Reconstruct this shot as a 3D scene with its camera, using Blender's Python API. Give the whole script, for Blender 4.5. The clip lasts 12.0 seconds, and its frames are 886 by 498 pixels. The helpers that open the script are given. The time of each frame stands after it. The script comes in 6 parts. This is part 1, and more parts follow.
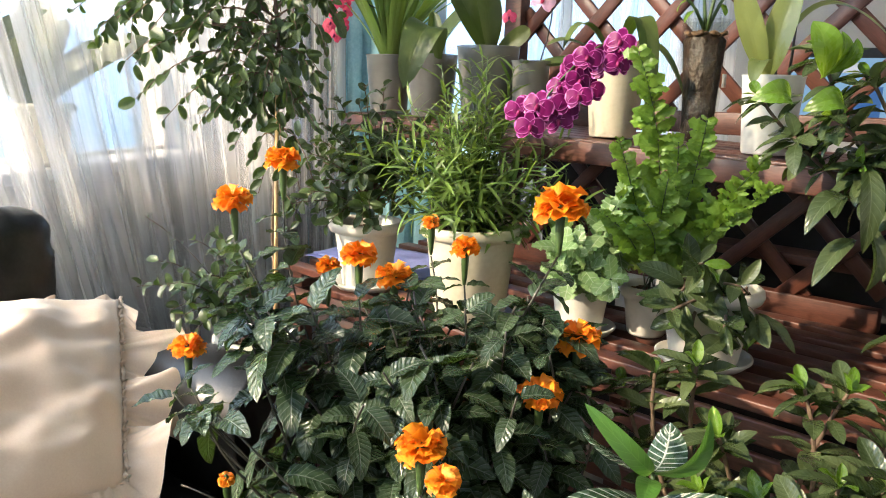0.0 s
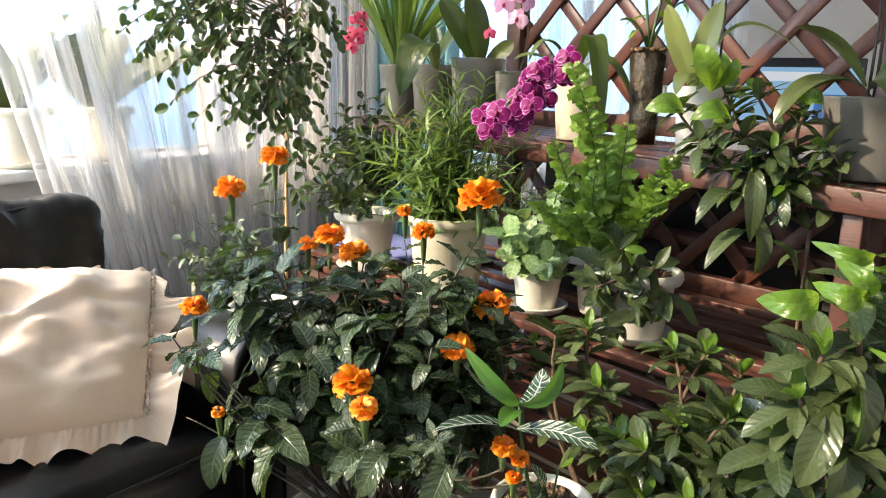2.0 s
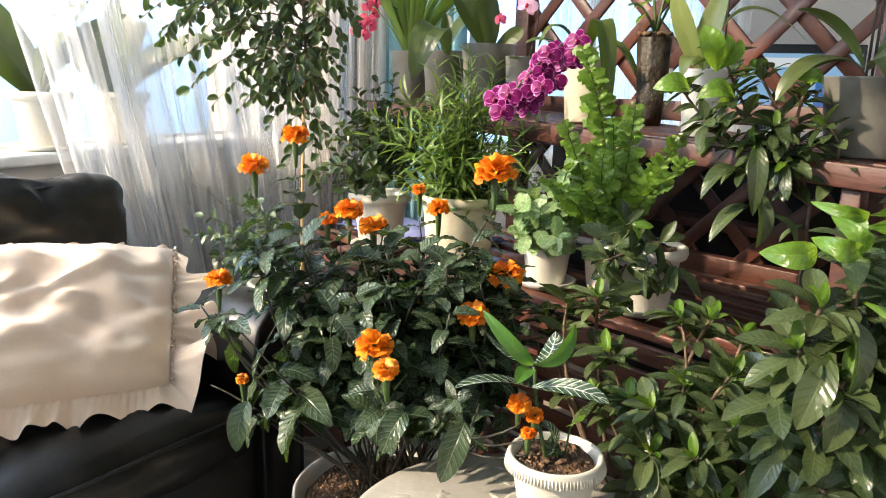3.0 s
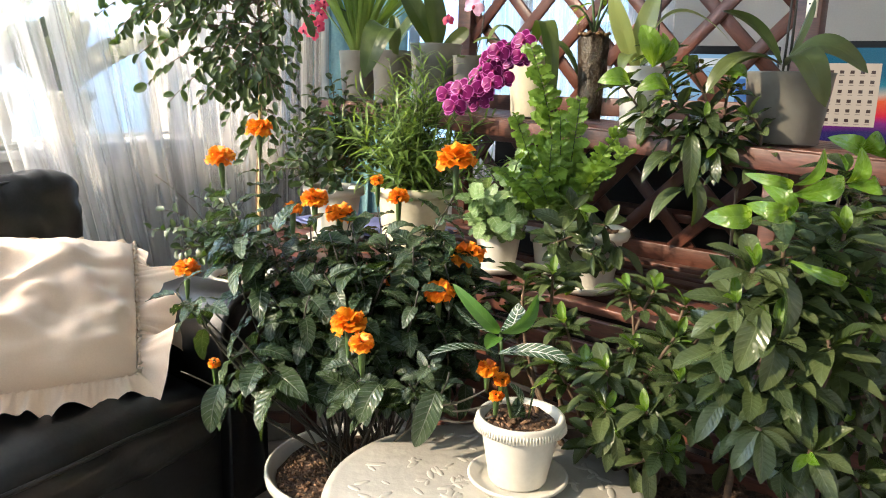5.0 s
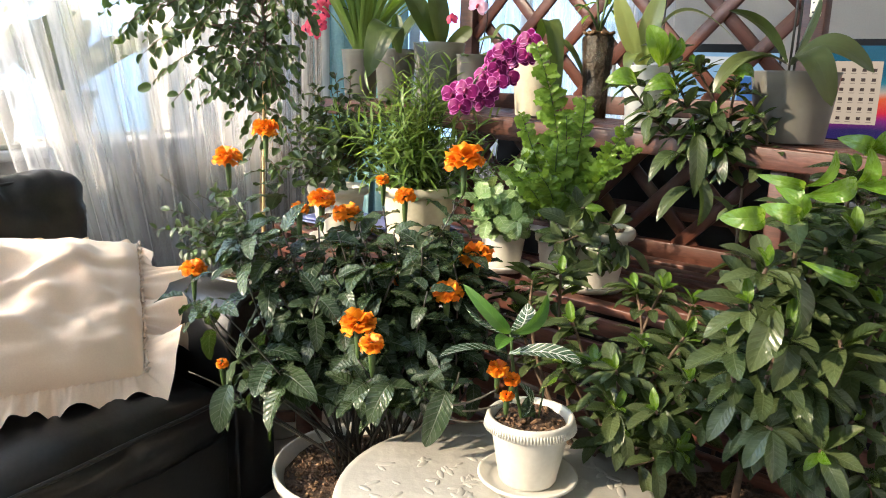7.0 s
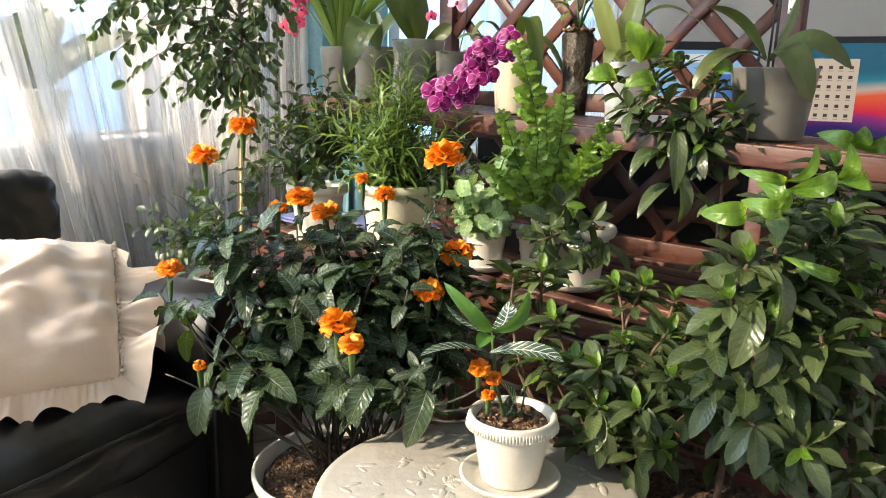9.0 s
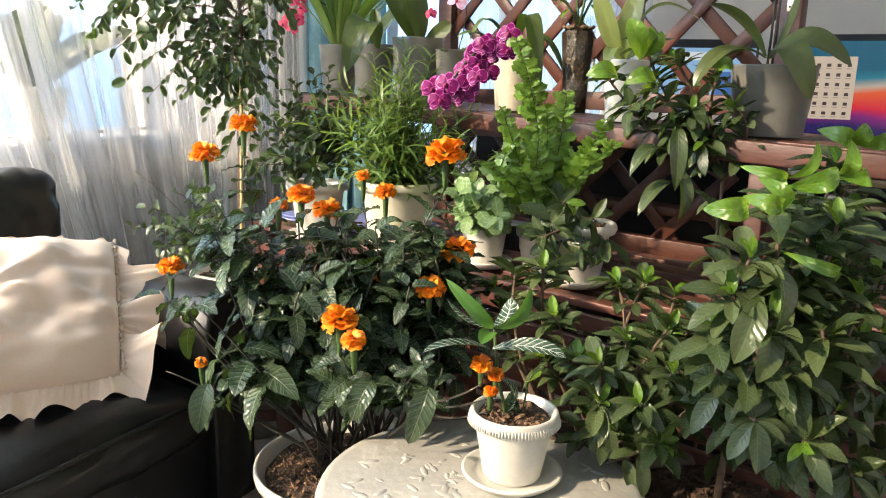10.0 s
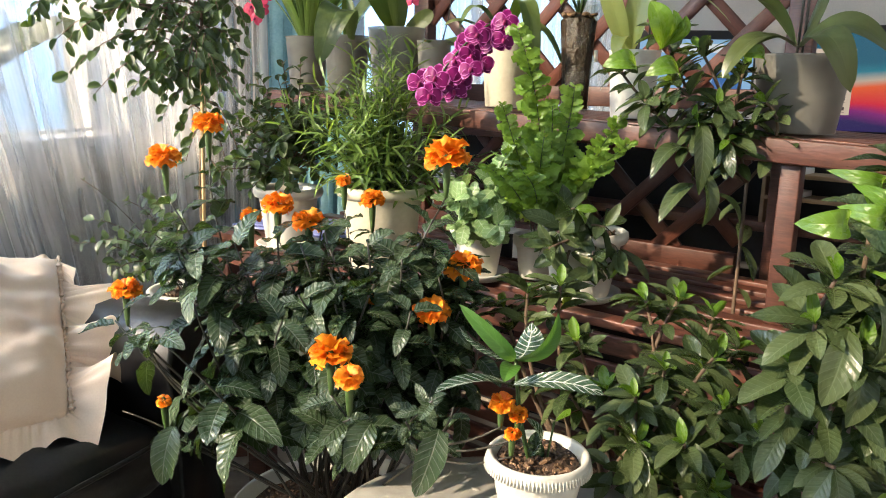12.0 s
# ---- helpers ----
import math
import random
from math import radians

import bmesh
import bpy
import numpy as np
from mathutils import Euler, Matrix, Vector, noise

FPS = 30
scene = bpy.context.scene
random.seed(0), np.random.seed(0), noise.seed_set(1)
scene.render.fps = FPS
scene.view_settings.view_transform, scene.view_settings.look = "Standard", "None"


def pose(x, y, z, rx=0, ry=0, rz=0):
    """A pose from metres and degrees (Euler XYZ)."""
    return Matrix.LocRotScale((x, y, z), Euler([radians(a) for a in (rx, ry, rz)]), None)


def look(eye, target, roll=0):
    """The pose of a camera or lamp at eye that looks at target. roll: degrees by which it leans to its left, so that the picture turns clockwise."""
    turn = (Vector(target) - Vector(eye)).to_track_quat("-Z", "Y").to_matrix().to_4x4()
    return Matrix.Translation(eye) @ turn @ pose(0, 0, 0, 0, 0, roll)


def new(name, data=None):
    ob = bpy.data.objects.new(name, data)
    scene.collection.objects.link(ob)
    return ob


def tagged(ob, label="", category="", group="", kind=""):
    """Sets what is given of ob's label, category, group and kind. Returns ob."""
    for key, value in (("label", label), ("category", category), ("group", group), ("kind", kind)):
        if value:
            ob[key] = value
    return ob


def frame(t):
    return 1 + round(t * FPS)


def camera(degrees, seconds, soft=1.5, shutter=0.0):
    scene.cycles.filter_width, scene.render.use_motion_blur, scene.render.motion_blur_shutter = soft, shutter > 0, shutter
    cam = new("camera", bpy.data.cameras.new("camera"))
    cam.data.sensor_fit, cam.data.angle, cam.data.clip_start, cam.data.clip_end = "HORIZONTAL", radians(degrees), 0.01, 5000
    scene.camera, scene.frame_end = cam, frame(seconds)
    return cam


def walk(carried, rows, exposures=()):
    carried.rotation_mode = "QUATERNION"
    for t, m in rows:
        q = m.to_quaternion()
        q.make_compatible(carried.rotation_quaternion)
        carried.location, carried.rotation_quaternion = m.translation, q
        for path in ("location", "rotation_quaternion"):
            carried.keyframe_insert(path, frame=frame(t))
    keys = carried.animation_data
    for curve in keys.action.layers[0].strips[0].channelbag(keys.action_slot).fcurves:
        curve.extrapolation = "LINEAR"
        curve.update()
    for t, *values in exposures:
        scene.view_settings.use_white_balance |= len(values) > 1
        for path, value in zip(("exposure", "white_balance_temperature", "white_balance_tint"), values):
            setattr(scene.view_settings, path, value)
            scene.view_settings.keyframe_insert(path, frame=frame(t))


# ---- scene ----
cam = camera(60.6, 12.0, soft=1.0)
PATH = [
    (0, (-0.039, -0.054, 1.281), (0.003, 1.905, 0.879), 1.6),
    (0.5, (0.015, -0.113, 1.302), (0.025, 1.846, 0.899), 1.7),
    (1, (0.1, -0.191, 1.304), (0.023, 1.765, 0.896), 1.7),
    (1.5, (0.191, -0.281, 1.312), (0.056, 1.673, 0.907), 1.6),
    (2, (0.223, -0.338, 1.31), (0.071, 1.614, 0.902), 1.7),
    (2.5, (0.23, -0.375, 1.3), (0.076, 1.576, 0.886), 1.7),
    (2.7, (0.22, -0.392, 1.292), (0.061, 1.556, 0.87), 1.8),
    (4.3, (0.131, -0.535, 1.236), (0.099, 1.421, 0.819), 1.9),
    (4.5, (0.128, -0.539, 1.243), (0.123, 1.419, 0.832), 1.8),
    (5, (0.127, -0.544, 1.249), (0.158, 1.415, 0.847), 1.8),
    (5.5, (0.11, -0.553, 1.26), (0.139, 1.407, 0.861), 1.7),
    (6, (0.11, -0.552, 1.249), (0.143, 1.405, 0.837), 1.7),
    (6.5, (0.098, -0.548, 1.249), (0.141, 1.408, 0.837), 1.7),
    (7, (0.099, -0.545, 1.257), (0.141, 1.411, 0.846), 1.7),
    (7.5, (0.103, -0.537, 1.253), (0.159, 1.419, 0.843), 1.7),
    (9.5, (0.101, -0.529, 1.249), (0.197, 1.426, 0.837), 1.6),
    (10, (0.092, -0.533, 1.247), (0.191, 1.422, 0.833), 1.6),
    (10.5, (0.068, -0.493, 1.247), (0.167, 1.462, 0.837), 1.6),
    (11, (0.027, -0.393, 1.248), (0.132, 1.56, 0.83), 1.6),
    (11.5, (0.022, -0.317, 1.244), (0.161, 1.635, 0.828), 1.6),
    (12, (0.011, -0.304, 1.234), (0.227, 1.64, 0.819), 1.4),
]
walk(cam, [(t, look(eye, target, roll)) for t, eye, target, roll in PATH])

# ---- world, sun and added fill lamps ----
SUN_FROM = Vector((-0.75, -0.29, 0.42)).normalized()
world = bpy.data.worlds.new("sky")
scene.world = world
world.use_nodes = True
wn = world.node_tree
sky = wn.nodes.new("ShaderNodeTexSky")
sky.sky_type, sky.sun_disc = "NISHITA", False
sky.sun_elevation = math.asin(SUN_FROM.z)
sky.sun_rotation = math.atan2(SUN_FROM.x, SUN_FROM.y)
wn.links.new(sky.outputs[0], wn.nodes["Background"].inputs[0])
wn.nodes["Background"].inputs[1].default_value = 0.09
sun_data = bpy.data.lights.new("sun", "SUN")
sun_data.energy, sun_data.angle, sun_data.color = 5.0, radians(1.0), (1.0, 0.81, 0.59)
new("sun", sun_data).matrix_world = look(SUN_FROM * 20, (0, 0, 0))
scene.view_settings.exposure = 0.64


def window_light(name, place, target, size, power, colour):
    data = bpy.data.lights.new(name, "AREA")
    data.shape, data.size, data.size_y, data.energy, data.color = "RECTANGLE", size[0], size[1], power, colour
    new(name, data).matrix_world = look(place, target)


# ---- materials ----
def nodes(name):
    m = bpy.data.materials.new(name)
    m.use_nodes = True
    return m, m.node_tree.nodes, m.node_tree.links, m.node_tree.nodes["Principled BSDF"]


def surface(name, c1, c2, rough=0.5, metal=0.0, grain=30.0, bump=0.1, big=3.0, stretch=(1, 1, 1), spec=0.5, sheen=0.0, per_object=0.0, bump_dist=0.004):
    """Two colours mixed by noise at two scales, with fine relief."""
    m, n, l, p = nodes(name)
    co = n.new("ShaderNodeTexCoord")
    mp = n.new("ShaderNodeMapping")
    mp.inputs["Scale"].default_value = stretch
    l.new(co.outputs["Object"], mp.inputs[0])
    n1, n2 = n.new("ShaderNodeTexNoise"), n.new("ShaderNodeTexNoise")
    n1.inputs["Scale"].default_value, n2.inputs["Scale"].default_value = big, grain
    n2.inputs["Detail"].default_value = 6
    for q in (n1, n2):
        l.new(mp.outputs[0], q.inputs["Vector"])
    add = n.new("ShaderNodeMath")
    add.operation = "ADD"
    l.new(n1.outputs[0], add.inputs[0])
    l.new(n2.outputs[0], add.inputs[1])
    rg = n.new("ShaderNodeMapRange")
    rg.inputs[1].default_value, rg.inputs[2].default_value = 0.7, 1.3
    l.new(add.outputs[0], rg.inputs[0])
    mix = n.new("ShaderNodeMix")
    mix.data_type = "RGBA"
    l.new(rg.outputs[0], mix.inputs["Factor"])
    mix.inputs[6].default_value, mix.inputs[7].default_value = (*c1, 1), (*c2, 1)
    out = mix.outputs[2]
    if per_object:
        oi, hs = n.new("ShaderNodeObjectInfo"), n.new("ShaderNodeHueSaturation")
        vr = n.new("ShaderNodeMapRange")
        vr.inputs[3].default_value, vr.inputs[4].default_value = 1 - per_object, 1 + per_object
        l.new(oi.outputs["Random"], vr.inputs[0])
        l.new(vr.outputs[0], hs.inputs["Value"])
        l.new(out, hs.inputs["Color"])
        out = hs.outputs[0]
    l.new(out, p.inputs["Base Color"])
    p.inputs["Roughness"].default_value, p.inputs["Metallic"].default_value = rough, metal
    p.inputs["Specular IOR Level"].default_value = spec
    p.inputs["Sheen Weight"].default_value = sheen
    if bump:
        b = n.new("ShaderNodeBump")
        b.inputs["Strength"].default_value, b.inputs["Distance"].default_value = bump, bump_dist
        l.new(n2.outputs[0], b.inputs["Height"])
        l.new(b.outputs[0], p.inputs["Normal"])
    return m


def leaf_material(name, dark, light, vein, vein_amount=0.4, rough=0.35, through_amount=0.25, rows=9.0, zebra=0.0, glow=(0.25, 0.45, 0.03), relief=0.14):
    """A leaf: blade colour by leaf and patch, midrib and slanting side veins, gloss, light coming through."""
    m, n, l, p = nodes(name)
    co = n.new("ShaderNodeTexCoord")
    sp = n.new("ShaderNodeSeparateXYZ")
    l.new(co.outputs["UV"], sp.inputs[0])

    def mth(op, a, b=None, c=None):
        q = n.new("ShaderNodeMath")
        q.operation = op
        for k, v in enumerate((a, b, c)):
            if v is None:
                continue
            if isinstance(v, (int, float)):
                q.inputs[k].default_value = v
            else:
                l.new(v, q.inputs[k])
        return q.outputs[0]

    across = mth("ABSOLUTE", mth("SUBTRACT", sp.outputs[1], 0.5))
    slant = mth("SUBTRACT", sp.outputs[0], mth("MULTIPLY", across, 0.35))
    saw = mth("ABSOLUTE", mth("SUBTRACT", mth("FRACT", mth("MULTIPLY", slant, rows)), 0.5))
    side = n.new("ShaderNodeMapRange")
    side.inputs[1].default_value, side.inputs[2].default_value = 0.07 + 0.25 * zebra, 0.01 + 0.11 * zebra
    l.new(saw, side.inputs[0])
    mid = n.new("ShaderNodeMapRange")
    mid.inputs[1].default_value, mid.inputs[2].default_value = 0.035, 0.012
    l.new(across, mid.inputs[0])
    veins = mth("MAXIMUM", side.outputs[0], mid.outputs[0])
    nz = n.new("ShaderNodeTexNoise")
    nz.inputs["Scale"].default_value, nz.inputs["Detail"].default_value = 5.0, 3.0
    nz.noise_dimensions = "4D"
    l.new(co.outputs["UV"], nz.inputs["Vector"])
    oi = n.new("ShaderNodeObjectInfo")
    ge = n.new("ShaderNodeNewGeometry")
    l.new(mth("MULTIPLY", mth("ADD", oi.outputs["Random"], ge.outputs["Random Per Island"]), 9.0), nz.inputs["W"])
    pick = mth("ADD", mth("MULTIPLY", mth("FRACT", mth("ADD", oi.outputs["Random"], ge.outputs["Random Per Island"])), 0.7), mth("MULTIPLY", nz.outputs[0], 0.35))
    m1, m2 = n.new("ShaderNodeMix"), n.new("ShaderNodeMix")
    m1.data_type = m2.data_type = "RGBA"
    m1.inputs[6].default_value, m1.inputs[7].default_value = (*dark, 1), (*light, 1)
    l.new(pick, m1.inputs["Factor"])
    l.new(m1.outputs[2], m2.inputs[6])
    m2.inputs[7].default_value = (*vein, 1)
    l.new(mth("MULTIPLY", veins, vein_amount), m2.inputs["Factor"])
    l.new(m2.outputs[2], p.inputs["Base Color"])
    l.new(mth("MULTIPLY_ADD", nz.outputs[0], 0.2, rough - 0.10), p.inputs["Roughness"])
    b = n.new("ShaderNodeBump")
    b.inputs["Strength"].default_value, b.inputs["Distance"].default_value = relief, 0.02
    l.new(mth("SUBTRACT", mth("MULTIPLY", nz.outputs[0], 0.6), mth("MULTIPLY_ADD", side.outputs[0], 0.35, mth("MULTIPLY_ADD", saw, 0.35, mid.outputs[0]))), b.inputs["Height"])
    l.new(b.outputs[0], p.inputs["Normal"])
    if through_amount:
        tr, mx = n.new("ShaderNodeBsdfTranslucent"), n.new("ShaderNodeMixShader")
        hs = n.new("ShaderNodeMix")
        hs.data_type = "RGBA"
        hs.inputs["Factor"].default_value = 0.6
        l.new(m2.outputs[2], hs.inputs[6])
        hs.inputs[7].default_value = (*glow, 1)
        l.new(hs.outputs[2], tr.inputs["Color"])
        mx.inputs[0].default_value = through_amount
        l.new(p.outputs[0], mx.inputs[1])
        l.new(tr.outputs[0], mx.inputs[2])
        l.new(mx.outputs[0], n["Material Output"].inputs[0])
    return m


def petal_material(name, c1, c2, edge=None, through_amount=0.25, rough=0.5):
    m = leaf_material(name, c1, c2, edge or c2, 0.25, rough, through_amount, 5.0, 0.0, c2)
    return m


def bloom_material(name, heart, blade, rim):
    """A blossom whose petals run from a dark heart over a strong blade colour to a pale rim."""
    m, n, l, p = nodes(name)
    co, sp, nz, rp = n.new("ShaderNodeTexCoord"), n.new("ShaderNodeSeparateXYZ"), n.new("ShaderNodeTexNoise"), n.new("ShaderNodeValToRGB")
    l.new(co.outputs["UV"], sp.inputs[0])
    l.new(co.outputs["Object"], nz.inputs["Vector"])
    nz.inputs["Scale"].default_value, nz.inputs["Detail"].default_value = 7.0, 3.0
    ops = []
    for op, second in (("SUBTRACT", 0.5), ("ABSOLUTE", 0.0), ("MULTIPLY", 2.0), ("MAXIMUM", 0.0), ("MULTIPLY_ADD", 0.16)):
        q = n.new("ShaderNodeMath")
        q.operation, q.inputs[1].default_value = op, second
        ops.append(q)
    l.new(sp.outputs[1], ops[0].inputs[0])
    l.new(ops[0].outputs[0], ops[1].inputs[0])
    l.new(ops[1].outputs[0], ops[2].inputs[0])
    l.new(ops[2].outputs[0], ops[3].inputs[0])
    l.new(sp.outputs[0], ops[3].inputs[1])
    l.new(nz.outputs[0], ops[4].inputs[0])
    l.new(ops[3].outputs[0], ops[4].inputs[2])
    l.new(ops[4].outputs[0], rp.inputs[0])
    e = rp.color_ramp.elements
    e[0].position, e[0].color = 0.15, (*heart, 1)
    e[1].position, e[1].color = 1.0, (*rim, 1)
    e.new(0.45).color = (*blade, 1)
    e.new(0.96).color = (*blade, 1)
    l.new(rp.outputs[0], p.inputs["Base Color"])
    p.inputs["Roughness"].default_value, p.inputs["Specular IOR Level"].default_value = 0.45, 0.25
    tr, mx = n.new("ShaderNodeBsdfTranslucent"), n.new("ShaderNodeMixShader")
    l.new(rp.outputs[0], tr.inputs["Color"])
    mx.inputs[0].default_value = 0.2
    l.new(p.outputs[0], mx.inputs[1])
    l.new(tr.outputs[0], mx.inputs[2])
    l.new(mx.outputs[0], n["Material Output"].inputs[0])
    return m


def glassy(name, colour, rough=0.1, trans=1.0, ior=1.45):
    m, n, l, p = nodes(name)
    p.inputs["Base Color"].default_value = (*colour, 1)
    p.inputs["Roughness"].default_value = rough
    p.inputs["Transmission Weight"].default_value = trans
    p.inputs["IOR"].default_value = ior
    return m


def frosted(name, colour, clear):
    """Cloudy plastic: partly see-through, partly milky, with a gloss."""
    m, n, l, p = nodes(name)
    tr, mx, nz, co = n.new("ShaderNodeBsdfTransparent"), n.new("ShaderNodeMixShader"), n.new("ShaderNodeTexNoise"), n.new("ShaderNodeTexCoord")
    nz.inputs["Scale"].default_value = 14
    l.new(co.outputs["Object"], nz.inputs["Vector"])
    rg = n.new("ShaderNodeMapRange")
    rg.inputs[3].default_value, rg.inputs[4].default_value = 1.15 - clear, 0.85 - clear
    l.new(nz.outputs[0], rg.inputs[0])
    p.inputs["Base Color"].default_value = (*colour, 1)
    p.inputs["Roughness"].default_value = 0.3
    tr.inputs["Color"].default_value = (0.93, 0.93, 0.9, 1)
    l.new(rg.outputs[0], mx.inputs[0])
    l.new(tr.outputs[0], mx.inputs[1])
    l.new(p.outputs[0], mx.inputs[2])
    l.new(mx.outputs[0], n["Material Output"].inputs[0])
    return m


M = {}
M["wall"] = surface("wall_paint", (0.62, 0.61, 0.59), (0.70, 0.69, 0.66), 0.8, grain=120, bump=0.08)
M["ceiling"] = surface("ceiling_paint", (0.78, 0.78, 0.76), (0.82, 0.82, 0.8), 0.9, grain=80, bump=0.05)
M["floor"] = surface("floor_boards", (0.30, 0.25, 0.20), (0.42, 0.36, 0.29), 0.45, grain=40, bump=0.1, stretch=(1, 8, 1))
M["white_paint"] = surface("white_paint", (0.74, 0.74, 0.73), (0.82, 0.82, 0.81), 0.4, grain=60, bump=0.03)
M["wood"] = surface("stained_wood", (0.050, 0.017, 0.010), (0.115, 0.040, 0.024), 0.42, grain=14, bump=0.12, big=2, stretch=(3, 22, 22), per_object=0.2)
M["leather"] = surface("black_leather", (0.006, 0.006, 0.006), (0.014, 0.013, 0.013), 0.36, grain=120, bump=0.25, big=4, bump_dist=0.0015, spec=0.34)
M["pillow"] = surface("satin_fabric", (0.77, 0.58, 0.43), (0.85, 0.67, 0.51), 0.5, grain=260, bump=0.12, big=5, sheen=0.4, bump_dist=0.001)
M["pot_white"] = surface("white_plastic", (0.56, 0.54, 0.47), (0.64, 0.62, 0.55), 0.38, grain=90, bump=0.03, per_object=0.04)
M["pot_beige"] = surface("beige_plastic", (0.50, 0.46, 0.33), (0.58, 0.54, 0.41), 0.42, grain=90, bump=0.04)
M["pot_brown"] = surface("brown_plastic", (0.05, 0.03, 0.02), (0.09, 0.05, 0.035), 0.5, grain=60, bump=0.06)
M["soil"] = surface("potting_soil", (0.022, 0.013, 0.008), (0.10, 0.058, 0.035), 0.95, grain=120, bump=1.0, big=40, bump_dist=0.01)
M["bark"] = surface("orchid_bark", (0.05, 0.028, 0.016), (0.24, 0.14, 0.075), 0.85, grain=70, bump=0.8, big=25, bump_dist=0.006)
M["stem"] = surface("green_stem", (0.03, 0.06, 0.014), (0.06, 0.11, 0.025), 0.5, grain=60, bump=0.15)
M["woody"] = surface("woody_stem", (0.07, 0.045, 0.03), (0.15, 0.10, 0.06), 0.8, grain=80, bump=0.5)
M["cane"] = surface("bamboo_stake", (0.42, 0.28, 0.12), (0.52, 0.36, 0.17), 0.5, grain=40, bump=0.1)
M["dark_stem"] = surface("dark_stem", (0.02, 0.02, 0.015), (0.05, 0.045, 0.03), 0.5, grain=40, bump=0.1)
M["table"] = surface("moulded_plastic", (0.32, 0.312, 0.275), (0.43, 0.42, 0.375), 0.40, grain=22, bump=0.5, big=6, bump_dist=0.006)
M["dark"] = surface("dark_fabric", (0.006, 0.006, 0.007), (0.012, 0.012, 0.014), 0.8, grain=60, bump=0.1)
M["screen_frame"] = surface("black_plastic", (0.01, 0.01, 0.012), (0.016, 0.016, 0.018), 0.3, grain=80, bump=0.02)
M["metal"] = surface("zinc_plate", (0.5, 0.42, 0.28), (0.6, 0.5, 0.34), 0.35, 0.9, grain=60, bump=0.05)

M["leather"].node_tree.nodes["Principled BSDF"].inputs["Coat Weight"].default_value = 0.35
M["leather"].node_tree.nodes["Principled BSDF"].inputs["Coat Roughness"].default_value = 0.22
M["crossandra"] = leaf_material("crossandra_leaf", (0.008, 0.021, 0.013), (0.046, 0.074, 0.034), (0.30, 0.34, 0.25), 0.26, 0.23, 0.08, 8, relief=0.34)
M["gardenia"] = leaf_material("gardenia_leaf", (0.013, 0.028, 0.010), (0.086, 0.114, 0.046), (0.15, 0.19, 0.09), 0.30, 0.21, 0.12, 9, relief=0.20)
M["young"] = leaf_material("young_leaf", (0.06, 0.14, 0.012), (0.11, 0.22, 0.022), (0.22, 0.34, 0.06), 0.4, 0.28, 0.32, 8, glow=(0.42, 0.60, 0.03), relief=0.2)
M["fresh"] = leaf_material("fresh_leaf", (0.035, 0.11, 0.018), (0.075, 0.18, 0.028), (0.12, 0.24, 0.05), 0.4, 0.33, 0.25, 9, glow=(0.25, 0.5, 0.04))
M["citrus"] = leaf_material("tree_leaf", (0.010, 0.022, 0.008), (0.050, 0.080, 0.022), (0.12, 0.18, 0.07), 0.3, 0.30, 0.16, 7)
M["narrow"] = leaf_material("narrow_leaf", (0.035, 0.08, 0.016), (0.12, 0.19, 0.04), (0.2, 0.3, 0.1), 0.2, 0.38, 0.28, 3, glow=(0.4, 0.6, 0.05))
M["fern"] = leaf_material("fern_frond", (0.05, 0.12, 0.014), (0.18, 0.31, 0.04), (0.25, 0.40, 0.08), 0.3, 0.38, 0.35, 3, glow=(0.40, 0.62, 0.03))
M["kalanchoe"] = leaf_material("succulent_leaf", (0.08, 0.17, 0.05), (0.24, 0.36, 0.15), (0.55, 0.60, 0.45), 0.6, 0.4, 0.3, 4, glow=(0.4, 0.55, 0.15))
M["orchid"] = leaf_material("orchid_leaf", (0.035, 0.060, 0.014), (0.09, 0.125, 0.028), (0.15, 0.20, 0.05), 0.15, 0.33, 0.15, 1)
M["orchid_dark"] = leaf_material("orchid_leaf_dark", (0.03, 0.046, 0.012), (0.085, 0.105, 0.03), (0.10, 0.13, 0.04), 0.15, 0.33, 0.1, 1)
M["pale_leaf"] = leaf_material("pale_orchid_leaf", (0.16, 0.20, 0.05), (0.28, 0.32, 0.10), (0.3, 0.34, 0.12), 0.15, 0.3, 0.35, 1, glow=(0.55, 0.65, 0.12))
M["strap"] = leaf_material("strap_leaf", (0.10, 0.17, 0.025), (0.20, 0.28, 0.06), (0.2, 0.3, 0.08), 0.2, 0.4, 0.3, 1)
M["zebra"] = leaf_material("zebra_leaf", (0.015, 0.04, 0.022), (0.05, 0.09, 0.055), (0.62, 0.66, 0.58), 0.66, 0.27, 0.1, 9, 0.24, relief=0.35)
M["orange"] = petal_material("orange_petal", (0.74, 0.095, 0.003), (0.95, 0.40, 0.016))
M["purple"] = bloom_material("purple_petal", (0.09, 0.001, 0.04), (0.155, 0.002, 0.085), (0.55, 0.13, 0.42))
M["magenta"] = petal_material("deep_pink_petal", (0.48, 0.015, 0.06), (0.64, 0.06, 0.14))
M["pink"] = petal_material("pale_pink_petal", (0.75, 0.25, 0.45), (0.85, 0.55, 0.68))
M["lip"] = petal_material("orchid_lip", (0.16, 0.0, 0.05), (0.32, 0.01, 0.13))
M["clear_pot"] = frosted("clear_plastic", (0.24, 0.235, 0.205), 0.38)
M["vase_glass"] = frosted("vase_glass", (0.75, 0.77, 0.75), 1.0)
M["wet_bark"] = surface("wet_bark", (0.008, 0.005, 0.003), (0.05, 0.028, 0.014), 0.4, grain=55, bump=1.0, big=35, bump_dist=0.01)
